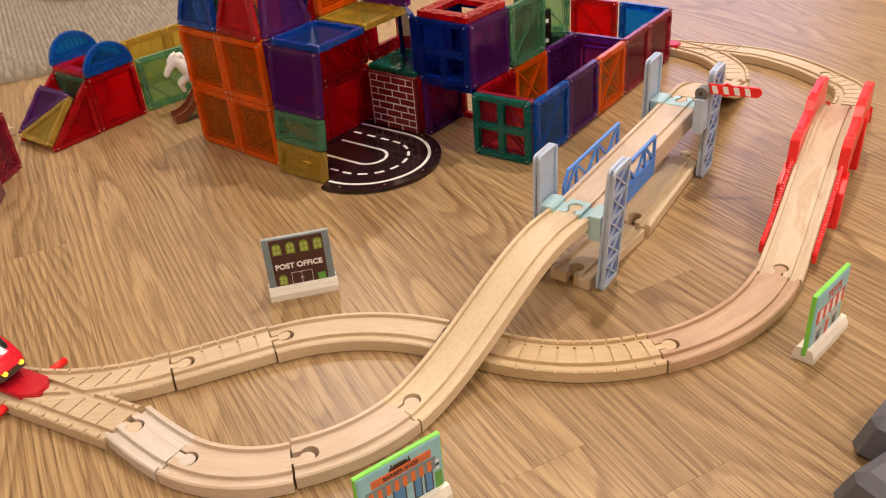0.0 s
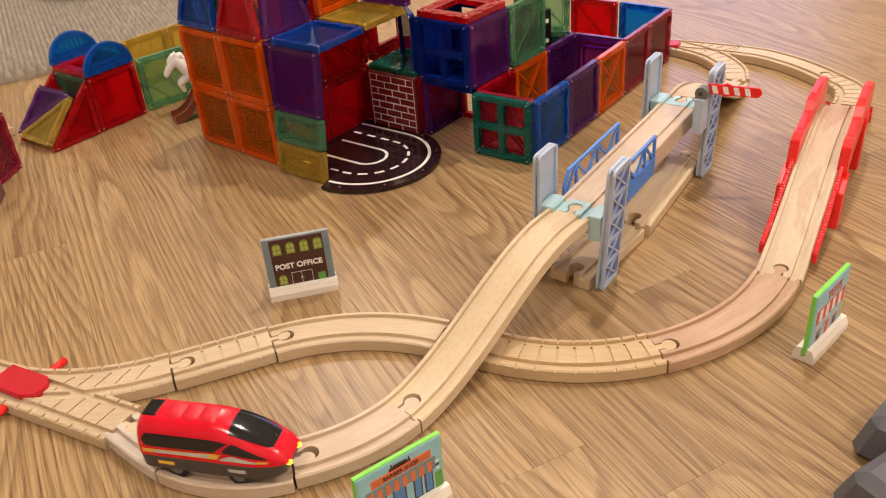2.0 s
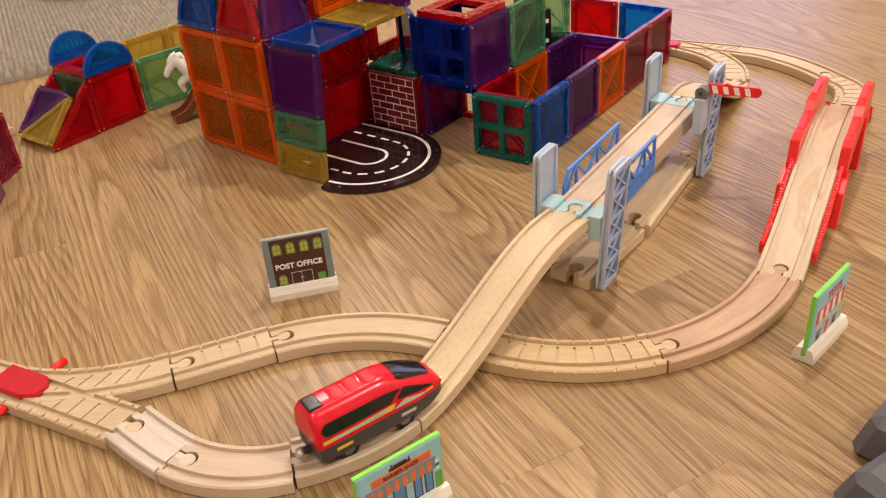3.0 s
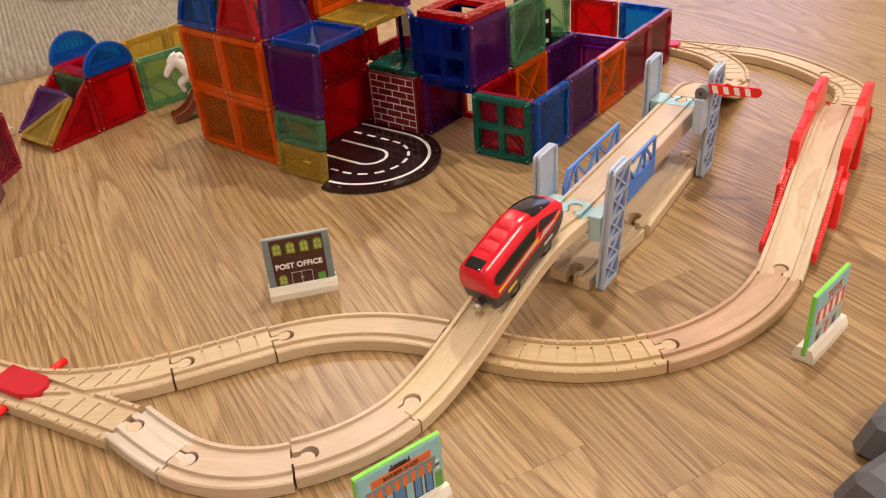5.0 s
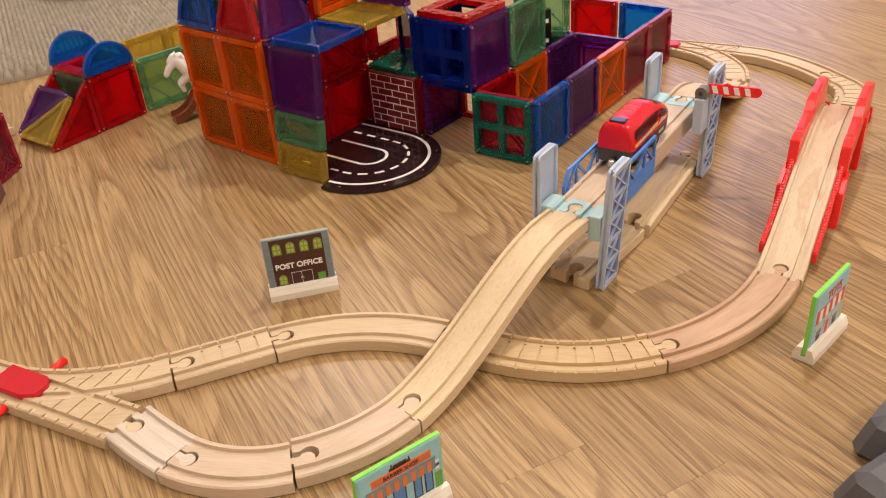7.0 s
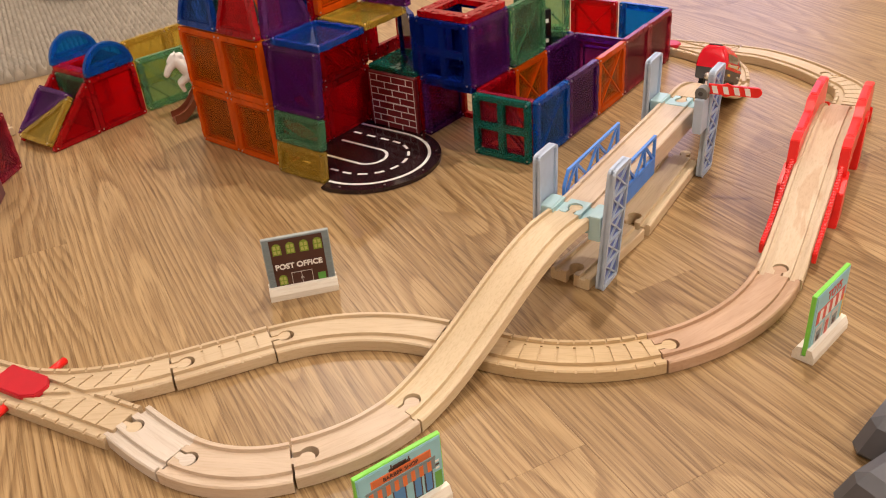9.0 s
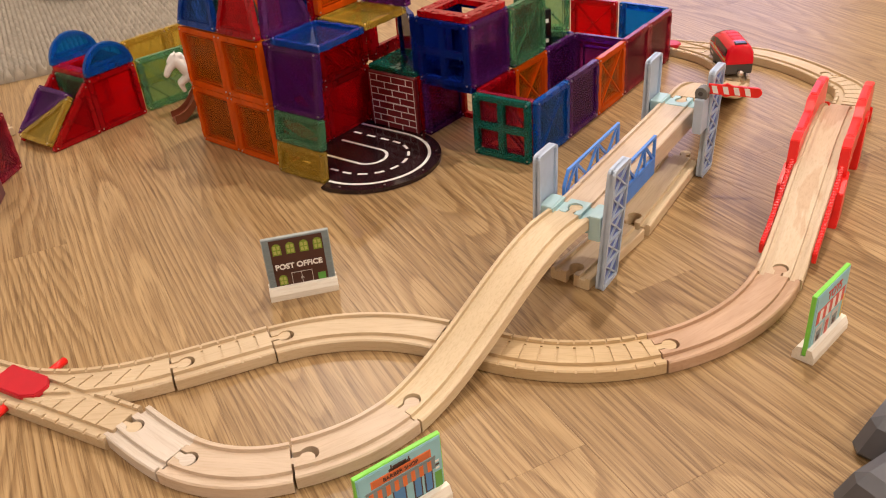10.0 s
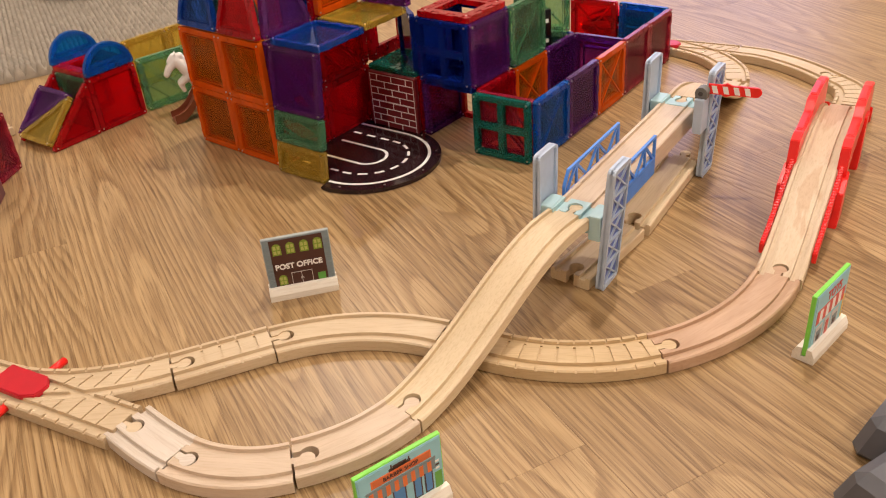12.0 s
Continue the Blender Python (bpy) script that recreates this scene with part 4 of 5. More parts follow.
def hill_side(sg):
    """Red side: a ribbed rail low down, then a high stepped guard with feet."""
    y0, y1 = sg * 0.0205, sg * 0.0265
    def strip(pts, ya=y0, yb=y1):
        bm = bmesh.new()
        M = Matrix(((HU.x, 0, HR.x, 0), (HU.y, 0, HR.y, 0), (0, 1, 0, 0), (0, 0, 0, 1)))
        prism(bm, pts, min(ya, yb), max(ya, yb), M)
        bmesh.ops.bevel(bm, geom=[e for e in bm.edges if e.calc_face_angle(0) > 0.5], offset=0.0008, segments=2, affect="EDGES")
        return bm
    for lo, hi in ((0.038, 0.154),):
        ss = np.linspace(lo, hi, 14)
        part("side_rail", strip([(s, hill_z(s) - 0.009) for s in ss] + [(s, hill_z(s) + 0.0022) for s in reversed(ss)], sg * 0.0205, sg * 0.0246), RED, hill, "ribbed red side rail")
        for s in np.linspace(lo + 0.003, hi - 0.003, 31):
            bm = bmesh.new()
            M = Matrix.Translation((HU.x * s + HR.x * sg * 0.0226, HU.y * s + HR.y * sg * 0.0226, hill_z(s) + 0.0022)) @ Matrix.Rotation(radians(HDIR + 35), 4, "Z")
            box(bm, -0.0010, 0.0010, -0.0021, 0.0021, -0.001, 0.0009, 0.0004, M, 1)
            part("rib", bm, RED, hill)
    ss = np.linspace(0.150, 0.316, 24)
    crest = [(0.150, 0.046), (0.157, 0.0675), (0.172, 0.0705), (0.190, 0.0695), (0.222, 0.0728), (0.229, 0.0812), (0.240, 0.0828), (0.284, 0.0830), (0.310, 0.0785), (0.316, 0.074)]
    part("guard", strip([(s, hill_z(s) - 0.010) for s in ss] + crest[::-1], sg * 0.0186, sg * 0.0276), RED, hill, "stepped red guard")
    part("guard_cap", strip([(0.240, 0.0815), (0.282, 0.0818), (0.280, 0.0850), (0.242, 0.0848)], sg * 0.0200, sg * 0.0262), RED, hill, "raised red cap on the guard")
    part("guard_cap", strip([(0.176, 0.0690), (0.216, 0.0712), (0.214, 0.0738), (0.178, 0.0718)], sg * 0.0200, sg * 0.0262), RED, hill, "raised red cap on the guard")
    for s0, s1 in ((0.118, 0.150), (0.252, 0.276)):
        part("pier", strip([(s0, 0.0), (s1, 0.0), (s1 + 0.010, hill_z(s1) - 0.004), (s0 + 0.010, hill_z(s0) - 0.004)], sg * 0.0215, sg * 0.0300), RED, hill, "red pier standing on the floor")
    part("pier", strip([(0.385, 0.0), (0.402, 0.0), (0.402, 0.012), (0.385, 0.020)], sg * 0.0205, sg * 0.0265), RED, hill, "red pier standing on the floor")


hill_side(1)
hill_side(-1)

# ---------------------------------------------------------------- lift bridge
bridge = thing("lift_bridge", Matrix.Translation((*BRIDGE, 0)) @ Matrix.Rotation(radians(BDIR), 4, "Z"), "toy lift bridge with grey lattice towers and raised wooden deck", "toy bridge", "wooden toy railway")
# local x along the deck, y to the left
bm = bmesh.new()
me = sweep_mesh("deck", [Vector((s, 0, DECK_Z)) for s in np.linspace(0.018, 0.262, 12)], profile(0.021), Vector((0, 0, 0)))
part("deck", me, BEECH, bridge, "raised wooden deck with grooves")


def tower(name, s0, sg, lean=0.0, side=None):
    """Grey tower: a flat panel with a rim and, outside, a lattice over blue."""
    H, D = 0.121, 0.034
    M = Matrix.Translation((s0, side if side else (-0.0247 if sg < 0 else 0.0290), 0)) @ Matrix.Rotation(radians(lean), 4, "X")
    bm = bmesh.new()
    body = rounded([(0, 0), (D, 0), (D, H), (0, H)], 0.006, 4)
    MM = M @ Matrix(((1, 0, 0, 0), (0, 0, sg, 0), (0, 1, 0, 0), (0, 0, 0, 1)))
    prism(bm, body, 0.0025, 0.0045, MM)
    ring(bm, body, rounded(shrunk([(0, 0), (D, 0), (D, H), (0, H)], 0.0028), 0.004, 4), 0, 0.007)
    last = [v for v in bm.verts][-4 * len(body):]
    bmesh.ops.transform(bm, matrix=MM, verts=last)
    tw = part(name, bm, GREYBLUE, bridge, "grey-blue plastic tower")
    bm = bmesh.new()
    prism(bm, rounded([(0.003, 0.003), (D - 0.003, 0.003), (D - 0.003, H - 0.003), (0.003, H - 0.003)], 0.004, 3), 0.0044, 0.0049, MM)
    part("backing", bm, LATTICEBLUE, tw, "dusk-blue panel behind the lattice")
    n = 5
    cell = (H - 0.008) / n
    for k in range(n + 1):
        bm = bmesh.new()
        box(bm, 0.002, D - 0.002, 0.004 + k * cell - 0.0009, 0.004 + k * cell + 0.0009, 0.0046, 0.0068, m=MM)
        part("crossbar", bm, GREYBLUE, tw)
        if k < n:
            z0, z1 = 0.004 + k * cell, 0.004 + (k + 1) * cell
            for (xa, xb) in ((0.003, D - 0.003), (D - 0.003, 0.003)):
                bm = bmesh.new()
                L, a = math.hypot(xb - xa, z1 - z0), math.atan2(z1 - z0, xb - xa)
                box(bm, 0, L, -0.0007, 0.0007, 0.0046, 0.0066, m=MM @ Matrix.Translation((xa, z0, 0)) @ Matrix.Rotation(a, 4, "Z"))
                part("brace", bm, GREYBLUE, tw)
    return tw


tower("tower", -0.0035, -1, 4.0)
tower("tower", -0.0055, 1, 1.0)
tower("tower", 0.2400, -1, 2.0, -0.0315)
tower("tower", 0.2460, 1, 1.0)
for s0 in (0.0, 0.262):
    bm = bmesh.new()
    near = s0 == 0.0
    a, b = (-0.004, 0.020) if near else (0.254, 0.280)
    box(bm, a, b, -0.0175, 0.0175, DECK_Z - 0.016, DECK_Z + 0.0008, 0.0008)
    cut = bmesh.new()
    keyhole(cut, Vector((a if near else b, 0, DECK_Z)), 0 if near else math.pi, 0.0068, 0.0038, 0.0112, -0.03, 0.01, Vector((0, 0, 0)))
    for sg in (-1, 1):
        box(cut, a - 0.01, b + 0.01, sg * 0.0127 - 0.003, sg * 0.0127 + 0.003, DECK_Z - 0.0032, DECK_Z + 0.01)
    part("end_plate", carve(to_mesh(bm, "end_plate"), cut), AQUA, bridge, "pale aqua plastic end plate")
    for sg in (-1, 1):
        bm = bmesh.new()
        reach = 0.0293 if sg > 0 else (-0.0285 if near else -0.0340)
        box(bm, a, b, min(sg * 0.017, reach), max(sg * 0.017, reach), DECK_Z - 0.022, DECK_Z + 0.0018, 0.0012)
        part("bracket", bm, AQUA, bridge, "pale aqua bracket holding the deck to the tower")


def parapet(sg, s0, s1):
    M = Matrix.Translation((0, sg * 0.0215, DECK_Z - 0.006)) @ Matrix(((1, 0, 0, 0), (0, 0, 1, 0), (0, 1, 0, 0), (0, 0, 0, 1)))
    L, H = s1 - s0, 0.025
    bm = bmesh.new()
    ins = 0.009
    poly = [(s0, 0), (s1, 0), (s1, H), (s0 + ins, H), (s0, 0.012)]
    ring(bm, poly, shrunk(poly, 0.0026), -0.0013, 0.0013)
    bmesh.ops.transform(bm, matrix=M, verts=bm.verts[:])
    rail = part("parapet", bm, RAILBLUE, bridge, "blue lattice parapet")
    n = max(3, int(L / 0.022))
    for k in range(n):
        xa, xb = s0 + 0.003 + (L - 0.006) * k / n, s0 + 0.003 + (L - 0.006) * (k + 1) / n
        flip = k % 2
        for p0, p1 in (((xa, H - 0.002 if flip else 0.001), (xb, 0.001 if flip else H - 0.002)),) + ((((xb, 0.001), (xb, H - 0.002)),) if flip == 0 else ()):
            LL, aa = math.hypot(p1[0] - p0[0], p1[1] - p0[1]), math.atan2(p1[1] - p0[1], p1[0] - p0[0])
            bm = bmesh.new()
            box(bm, 0, LL, -0.0012, 0.0012, -0.0010, 0.0010, m=M @ Matrix.Translation((*p0, 0)) @ Matrix.Rotation(aa, 4, "Z"))
            part("brace", bm, RAILBLUE, rail)


parapet(1, 0.028, 0.150)
parapet(-1, 0.040, 0.136)
bm = bmesh.new()
box(bm, 0.040, 0.136, -0.0228, -0.0203, DECK_Z - 0.0215, DECK_Z - 0.0062, 0.0006)
part("skirt", bm, RAILBLUE, bridge, "solid blue skirt below the parapet")
# barrier arm on the far tower
bm = bmesh.new()
box(bm, 0.2195, 0.2405, -0.0390, -0.0295, 0.060, 0.0975, 0.001)
part("motor_box", bm, GREYBLUE, bridge, "grey box carrying the barrier")
bm = bmesh.new()
MP = Matrix.Translation((0.2285, -0.0345, 0.1030)) @ Matrix.Rotation(radians(90), 4, "Y")
cyl(bm, 0.0062, 0.010, MP, 28)
box(bm, 0.2236, 0.2334, -0.0405, -0.0285, 0.0970, 0.1030, 0.0006)
piv = part("pivot", bm, MIDGREY, bridge, "dark grey barrier pivot")
bm = bmesh.new()
cyl(bm, 0.0024, 0.002, Matrix.Translation((0.2230, -0.0345, 0.1030)) @ Matrix.Rotation(radians(90), 4, "Y"), 16)
part("screw", bm, CHASSIS, piv)
ARM = Matrix.Translation((0.2350, -0.0365, 0.1048)) @ Matrix.Rotation(radians(-72), 4, "Z") @ Matrix.Rotation(radians(90), 4, "X") @ Matrix.Rotation(radians(-4), 4, "Z") @ Matrix.Diagonal((0.68, 0.92, 1, 1))
bm = bmesh.new()
outline = [(0.002, -0.0055), (0.022, -0.0055), (0.028, -0.0075), (0.036, -0.0055), (0.072, -0.0055), (0.0752, -0.0046), (0.0776, -0.0022), (0.0782, 0.0), (0.0776, 0.0022), (0.0752, 0.0046), (0.072, 0.0055), (0.036, 0.0055), (0.028, 0.0075), (0.022, 0.0055), (0.002, 0.0055)]
prism(bm, outline, -0.0014, 0.0014, ARM)
arm = part("barrier_arm", bm, RED, bridge, "red barrier arm with white slanted stripes")
for k in range(4):
    for zz in (0.0012, -0.0018):
        bm = bmesh.new()
        x0 = 0.010 + 0.0155 * k
        prism(bm, [(x0, -0.0042), (x0 + 0.0075, -0.0042), (x0 + 0.0035, 0.0042), (x0 - 0.004, 0.0042)], zz, zz + 0.0006, ARM)
        part("stripe", bm, WHITE, arm, "white stripe")


# ---------------------------------------------------------------- sign boards
def sign(m, label, width, height, edge, face, fill):
    """A painted board that stands in the slot of a wooden foot; local x along the board, face towards -y."""
    t = thing("sign_board", m, label, "toy sign", "toy town signs")
    bm = bmesh.new()
    prof_pts = [(-0.0085, 0), (0.0085, 0), (0.0085, 0.006), (0.0058, 0.0118), (0.0020, 0.0122), (0.0019, 0.004), (-0.0019, 0.004), (-0.0020, 0.0122), (-0.0058, 0.0118), (-0.0085, 0.006)]
    prism(bm, prof_pts, -0.001, width + 0.001, Matrix(((0, 0, 1, 0), (1, 0, 0, 0), (0, 1, 0, 0), (0, 0, 0, 1))))
    part("foot", bm, WHITEWOOD, t, "cream wooden foot with a slot")
    bm = bmesh.new()
    box(bm, 0, width, -0.0018, 0.0018, 0.0045, height, 0.0007)
    board = part("board", bm, edge, t)
    bm = bmesh.new()
    box(bm, 0.0010, width - 0.0010, -0.0022, -0.0017, 0.005, height - 0.0010)
    part("print", bm, face, board)
    fill(board, width, height)
    return t


def patch(board, x0, x1, z0, z1, material, name="print", lift=0.0):
    bm = bmesh.new()
    box(bm, x0, x1, -0.0025 - lift, -0.0018, z0, z1)
    return part(name, bm, material, board)


def words_on(board, words, size, x, z, material, squeeze=1.0, bold=0.0, lift=0.0):
    me = text_mesh(words, size, 0.00015, bold)
    part("lettering", me, material, board, m=Matrix.Translation((x, -0.0027 - lift, z)) @ Matrix.Rotation(radians(90), 4, "X") @ Matrix.Diagonal((squeeze, 1, 1, 1)))


def arched(board, x, z, w, h):
    pts = [(-w / 2, 0), (w / 2, 0), (w / 2, h - w / 2)] + [(w / 2 * math.cos(a), h - w / 2 + w / 2 * math.sin(a)) for a in np.linspace(0, math.pi, 12)[1:-1]] + [(-w / 2, h - w / 2)]
    M = Matrix.Translation((x, 0, z)) @ Matrix(((1, 0, 0, 0), (0, 0, 1, 0), (0, 1, 0, 0), (0, 0, 0, 1)))
    bm = bmesh.new()
    prism(bm, pts, -0.0026, -0.0018, M)
    wdw = part("window", bm, LEAFGREEN, board, "green arched printed window")
    for i in (-1, 1):
        for j in range(2):
            bm = bmesh.new()
            z0 = h * (0.12 + 0.4 * j)
            box(bm, i * w * 0.22 - w * 0.15, i * w * 0.22 + w * 0.15, -0.0029, -0.002, z0, z0 + h * 0.28, m=Matrix.Translation((x, 0, z)))
            part("pane", bm, PALEGREEN, board)


def post_office(board, w, h):
    patch(board, 0.0065, w - 0.0065, 0.005, h - 0.002, BROWN)
    for x0 in (0.001, w - 0.0062):
        for k in range(14):
            patch(board, x0, x0 + 0.0052, 0.006 + k * 0.0036, 0.0090 + k * 0.0036, SIGNGREY, "stone", 0.0002)
    for k in range(4):
        arched(board, 0.0125 + k * 0.0122, h - 0.0175, 0.0078, 0.0118)
    arched(board, 0.0135, 0.0128, 0.0074, 0.0105)
    patch(board, w - 0.0155, w - 0.0085, 0.0125, 0.0195, GRASSPRINT, "window", 0.0003)
    words_on(board, "POST OFFICE", 0.0076, w / 2 - 0.0006, 0.0318, WHITE, 0.95, 0.00026)
    for x0, x1, z0, z1 in ((0.0215, 0.0220, 0.012, 0.0243), (0.0305, 0.0310, 0.012, 0.0243), (0.0400, 0.0405, 0.012, 0.0243), (0.0215, 0.0405, 0.0240, 0.0245)):
        patch(board, x0, x1, z0, z1, PALEGREY, "door_line", 0.0003)
    for x in (0.0296, 0.0316):
        patch(board, x, x + 0.0006, 0.0165, 0.0185, PALEGREY, "door_pull", 0.0003)


def toy_shop(board, w, h):
    patch(board, 0.003, w - 0.003, 0.005, h - 0.003, SKYBLUE)
    words_on(board, "TOYS", 0.0115, w * 0.56, h - 0.0105, REDPRINT, 0.85, 0.0002)
    patch(board, 0.006, w - 0.004, h - 0.018, h - 0.0168, REDPRINT, "line", 0.0002)
    for k in range(9):
        x0 = 0.006 + k * (w - 0.011) / 9
        patch(board, x0, x0 + (w - 0.011) / 9, h - 0.0295, h - 0.0185, REDPRINT if k % 2 == 0 else WHITE, "awning_stripe", 0.0002)
    for x0, x1 in ((0.008, 0.020), (0.036, 0.048)):
        patch(board, x0, x1, 0.012, h - 0.033, PALEGREY, "window", 0.0002)
        patch(board, x0 + 0.002, x1 - 0.002, 0.014, h - 0.037, SIGNGREY, "pane", 0.0004)
        patch(board, x0 + 0.003, x1 - 0.005, 0.014, 0.019, DARKPRINT, "toy_print", 0.0006)
    patch(board, 0.023, 0.033, 0.008, h - 0.032, PALEGREY, "door", 0.0002)
    patch(board, 0.0255, 0.0305, 0.012, h - 0.035, REDPRINT, "pane", 0.0004)
    patch(board, w - 0.005, w - 0.003, 0.008, h - 0.026, YELLOWPRINT, "post", 0.0002)


def barber(board, w, h):
    patch(board, 0.002, w - 0.002, 0.005, h - 0.002, SKYBLUE)
    patch(board, 0.0105, w - 0.009, h - 0.0145, h - 0.0080, ORANGEPRINT, "name_board", 0.0003)
    patch(board, 0.0118, w - 0.0103, h - 0.0138, h - 0.0087, plastic("orange_deep", (0.6, 0.15, 0.05), 0.45), "name_board", 0.0005)
    words_on(board, "BARBER SHOP", 0.0044, w / 2, h - 0.0112, DARKPRINT, 0.95, 0.0, 0.0006)
    for k, (x0, x1, z) in enumerate(((0.024, 0.040, 0.0062), (0.027, 0.037, 0.0048), (0.0255, 0.0265, 0.0035), (0.0385, 0.0395, 0.0040))):
        patch(board, x0, x1, h - 0.0082, h - z + 0.0004, DARKPRINT, "crest", 0.0002)
    patch(board, 0.006, w - 0.006, h - 0.0175, h - 0.0155, SIGNGREY, "cornice", 0.0004)
    for k in range(8):
        x0 = 0.008 + k * 0.0062
        patch(board, x0, x0 + 0.0031, h - 0.0265, h - 0.0178, ORANGEPRINT, "awning_stripe", 0.0004)
        patch(board, x0 + 0.0031, x0 + 0.0062, h - 0.0260, h - 0.0178, SIGNGREY, "awning_stripe", 0.0003)
    for x0, x1 in ((0.010, 0.020), (0.0245, 0.0345), (0.040, 0.0465), (0.0485, 0.055)):
        patch(board, x0, x1, 0.013, h - 0.022, DARKPRINT, "window", 0.0002)
        patch(board, x0 + 0.001, x1 - 0.001, 0.014, h - 0.0235, GLASSPRINT, "pane", 0.00025)
    patch(board, w - 0.0075, w - 0.002, 0.005, h - 0.030, GRASSPRINT, "bush", 0.0002)
    for k in range(3):
        patch(board, w - 0.0065, w - 0.0035, h - 0.0215 - k * 0.003, h - 0.0200 - k * 0.003, DARKPRINT if k % 2 else WHITE, "pole", 0.0003)


sign(flat(-0.1605, 0.6475, 0, 10.8), "brown post office sign board in a cream wooden foot", 0.0605, 0.0620, plastic("grey_edge", (0.34, 0.38, 0.38), 0.45), SIGNGREY, post_office)
sign(flat(0.2685, 0.4985, 0, 42.5), "green-edged toy shop sign in a cream wooden foot", 0.0590, 0.0600, LIME, SKYBLUE, toy_shop)
sign(flat(-0.0665, 0.3625, 0, 33.0), "green-edged barber shop sign in a cream wooden foot", 0.0640, 0.0560, LIME, SKYBLUE, barber)

# ---------------------------------------------------------------- white horse on a brown slide
bm = bmesh.new()
def limb(p, q, r0, r1):
    p, q = Vector(p), Vector(q)
    d = q - p
    m = Matrix.Translation((p + q) / 2) @ d.to_track_quat("Z", "Y").to_matrix().to_4x4()
    cyl(bm, r0, d.length, m, 16, r1)
    ball(bm, r0, Matrix.Translation(p), 16, 10)
    ball(bm, r1, Matrix.Translation(q), 16, 10)
for p0, p1, r0, r1 in (
    ((-0.012, 0, 0.078), (-0.024, 0, 0.067), 0.0075, 0.0052), ((-0.024, 0, 0.067), (-0.028, 0, 0.060), 0.0052, 0.0044),
    ((-0.010, 0, 0.076), (0.003, 0, 0.057), 0.0075, 0.0098), ((0.003, 0, 0.057), (0.010, 0, 0.043), 0.0108, 0.0088),
    ((0.010, 0, 0.043), (0.008, 0, 0.033), 0.0088, 0.0078), ((0.014, 0, 0.038), (0.019, 0, 0.020), 0.0042, 0.0026),
    ((-0.015, 0, 0.084), (-0.021, 0, 0.077), 0.0042, 0.0040)):
    limb(p0, p1, r0, r1)
for x, z, r in ((-0.006, 0.083, 0.0052), (0.003, 0.077, 0.0056), (0.009, 0.068, 0.0056), (0.014, 0.059, 0.0050)):
    ball(bm, r, Matrix.Translation((x, 0, z)))
for yy in (-0.0055, 0.0055):
    limb((-0.012, yy * 0.7, 0.084), (-0.011, yy * 0.8, 0.090), 0.0022, 0.0010)
    limb((-0.002, yy, 0.052), (-0.013, yy, 0.045), 0.0048, 0.0036)
    limb((-0.013, yy, 0.045), (-0.010, yy, 0.036), 0.0036, 0.0032)
    limb((0.007, yy, 0.033), (-0.003, yy, 0.024), 0.0062, 0.0042)
    limb((-0.003, yy, 0.024), (0.002, yy, 0.010), 0.0042, 0.0036)
me = to_mesh(bm, "toy_horse")
me.materials.append(HORSEWHITE)
me.shade_smooth()
horse = tagged(new("toy_horse", me), "white plastic toy horse leaning on a brown slide", "toy figure")
md = horse.modifiers.new("blend", "REMESH")
md.mode, md.voxel_size, md.use_smooth_shade = "VOXEL", 0.0011, True
md = horse.modifiers.new("soften", "SMOOTH")
md.factor, md.iterations = 0.5, 8
horse.matrix_basis = pose(-0.331, 1.142, -0.0045, 0, 0, 18)
sl = thing("toy_slide", pose(-0.352, 1.0985, 0.0, 0, 0, 28), "small glossy brown plastic slide on the floor", "toy slide")
bm = bmesh.new()
curve = [(0.0 + 0.052 * f, 0.004 + 0.058 * (f**2.2)) for f in np.linspace(0, 1, 14)]
prism(bm, curve + [(x, z - 0.0035) for x, z in reversed(curve)], -0.011, 0.011, Matrix(((1, 0, 0, 0), (0, 0, 1, 0), (0, 1, 0, 0), (0, 0, 0, 1))))
part("chute", bm, SLIDEBROWN, sl)
for yy in (-0.0125, 0.0105):
    bm = bmesh.new()
    prism(bm, [(x, z + 0.008) for x, z in curve] + [(x, max(0.0, z - 0.004)) for x, z in reversed(curve)], yy, yy + 0.002, Matrix(((1, 0, 0, 0), (0, 0, 1, 0), (0, 1, 0, 0), (0, 0, 0, 1))))
    part("side_wall", bm, SLIDEBROWN, sl)
bm = bmesh.new()
box(bm, 0.036, 0.05, -0.009, 0.009, 0, 0.03, 0.001)
part("stand", bm, SLIDEBROWN, sl)

# ---------------------------------------------------------------- rug and grey furniture feet
def rug():
    nx, ny, d = 440, 270, 0.0034
    xs, ys = np.meshgrid(np.arange(nx) * d, np.arange(ny) * d)
    rng = np.random.default_rng(5)
    row = ys / 0.0135
    wob = np.sin(xs * 21 + ys * 9) * 0.25
    ph = xs / 0.0165 + 0.5 * (np.floor(row + wob) % 2)
    z = 0.026 * np.abs(np.sin(np.pi * (row + wob))) ** 0.9 * np.abs(np.sin(np.pi * ph)) ** 0.8 + rng.normal(0, 0.0008, xs.shape)
    z[0, :] = z[-1, :] = 0.0
    z[:, 0] = z[:, -1] = 0.0
    ys[0, :] += 0.003
    verts = np.stack([xs.ravel(), ys.ravel(), z.ravel()], 1)
    i = (np.arange(ny - 1)[:, None] * nx + np.arange(nx - 1)[None, :]).ravel()
    faces = np.stack([i, i + 1, i + nx + 1, i + nx], 1)
    me = bpy.data.meshes.new("rug")
    me.from_pydata(verts.tolist(), [], faces.tolist())
    me.materials.append(JUTE)
    me.shade_smooth()
    ob = tagged(new("rug", me), "beige chunky woven wool rug lying on the floor", "rug")
    ob.matrix_basis = pose(-1.575, 0.908, 0.0003, 0, 0, 24.5)


rug()


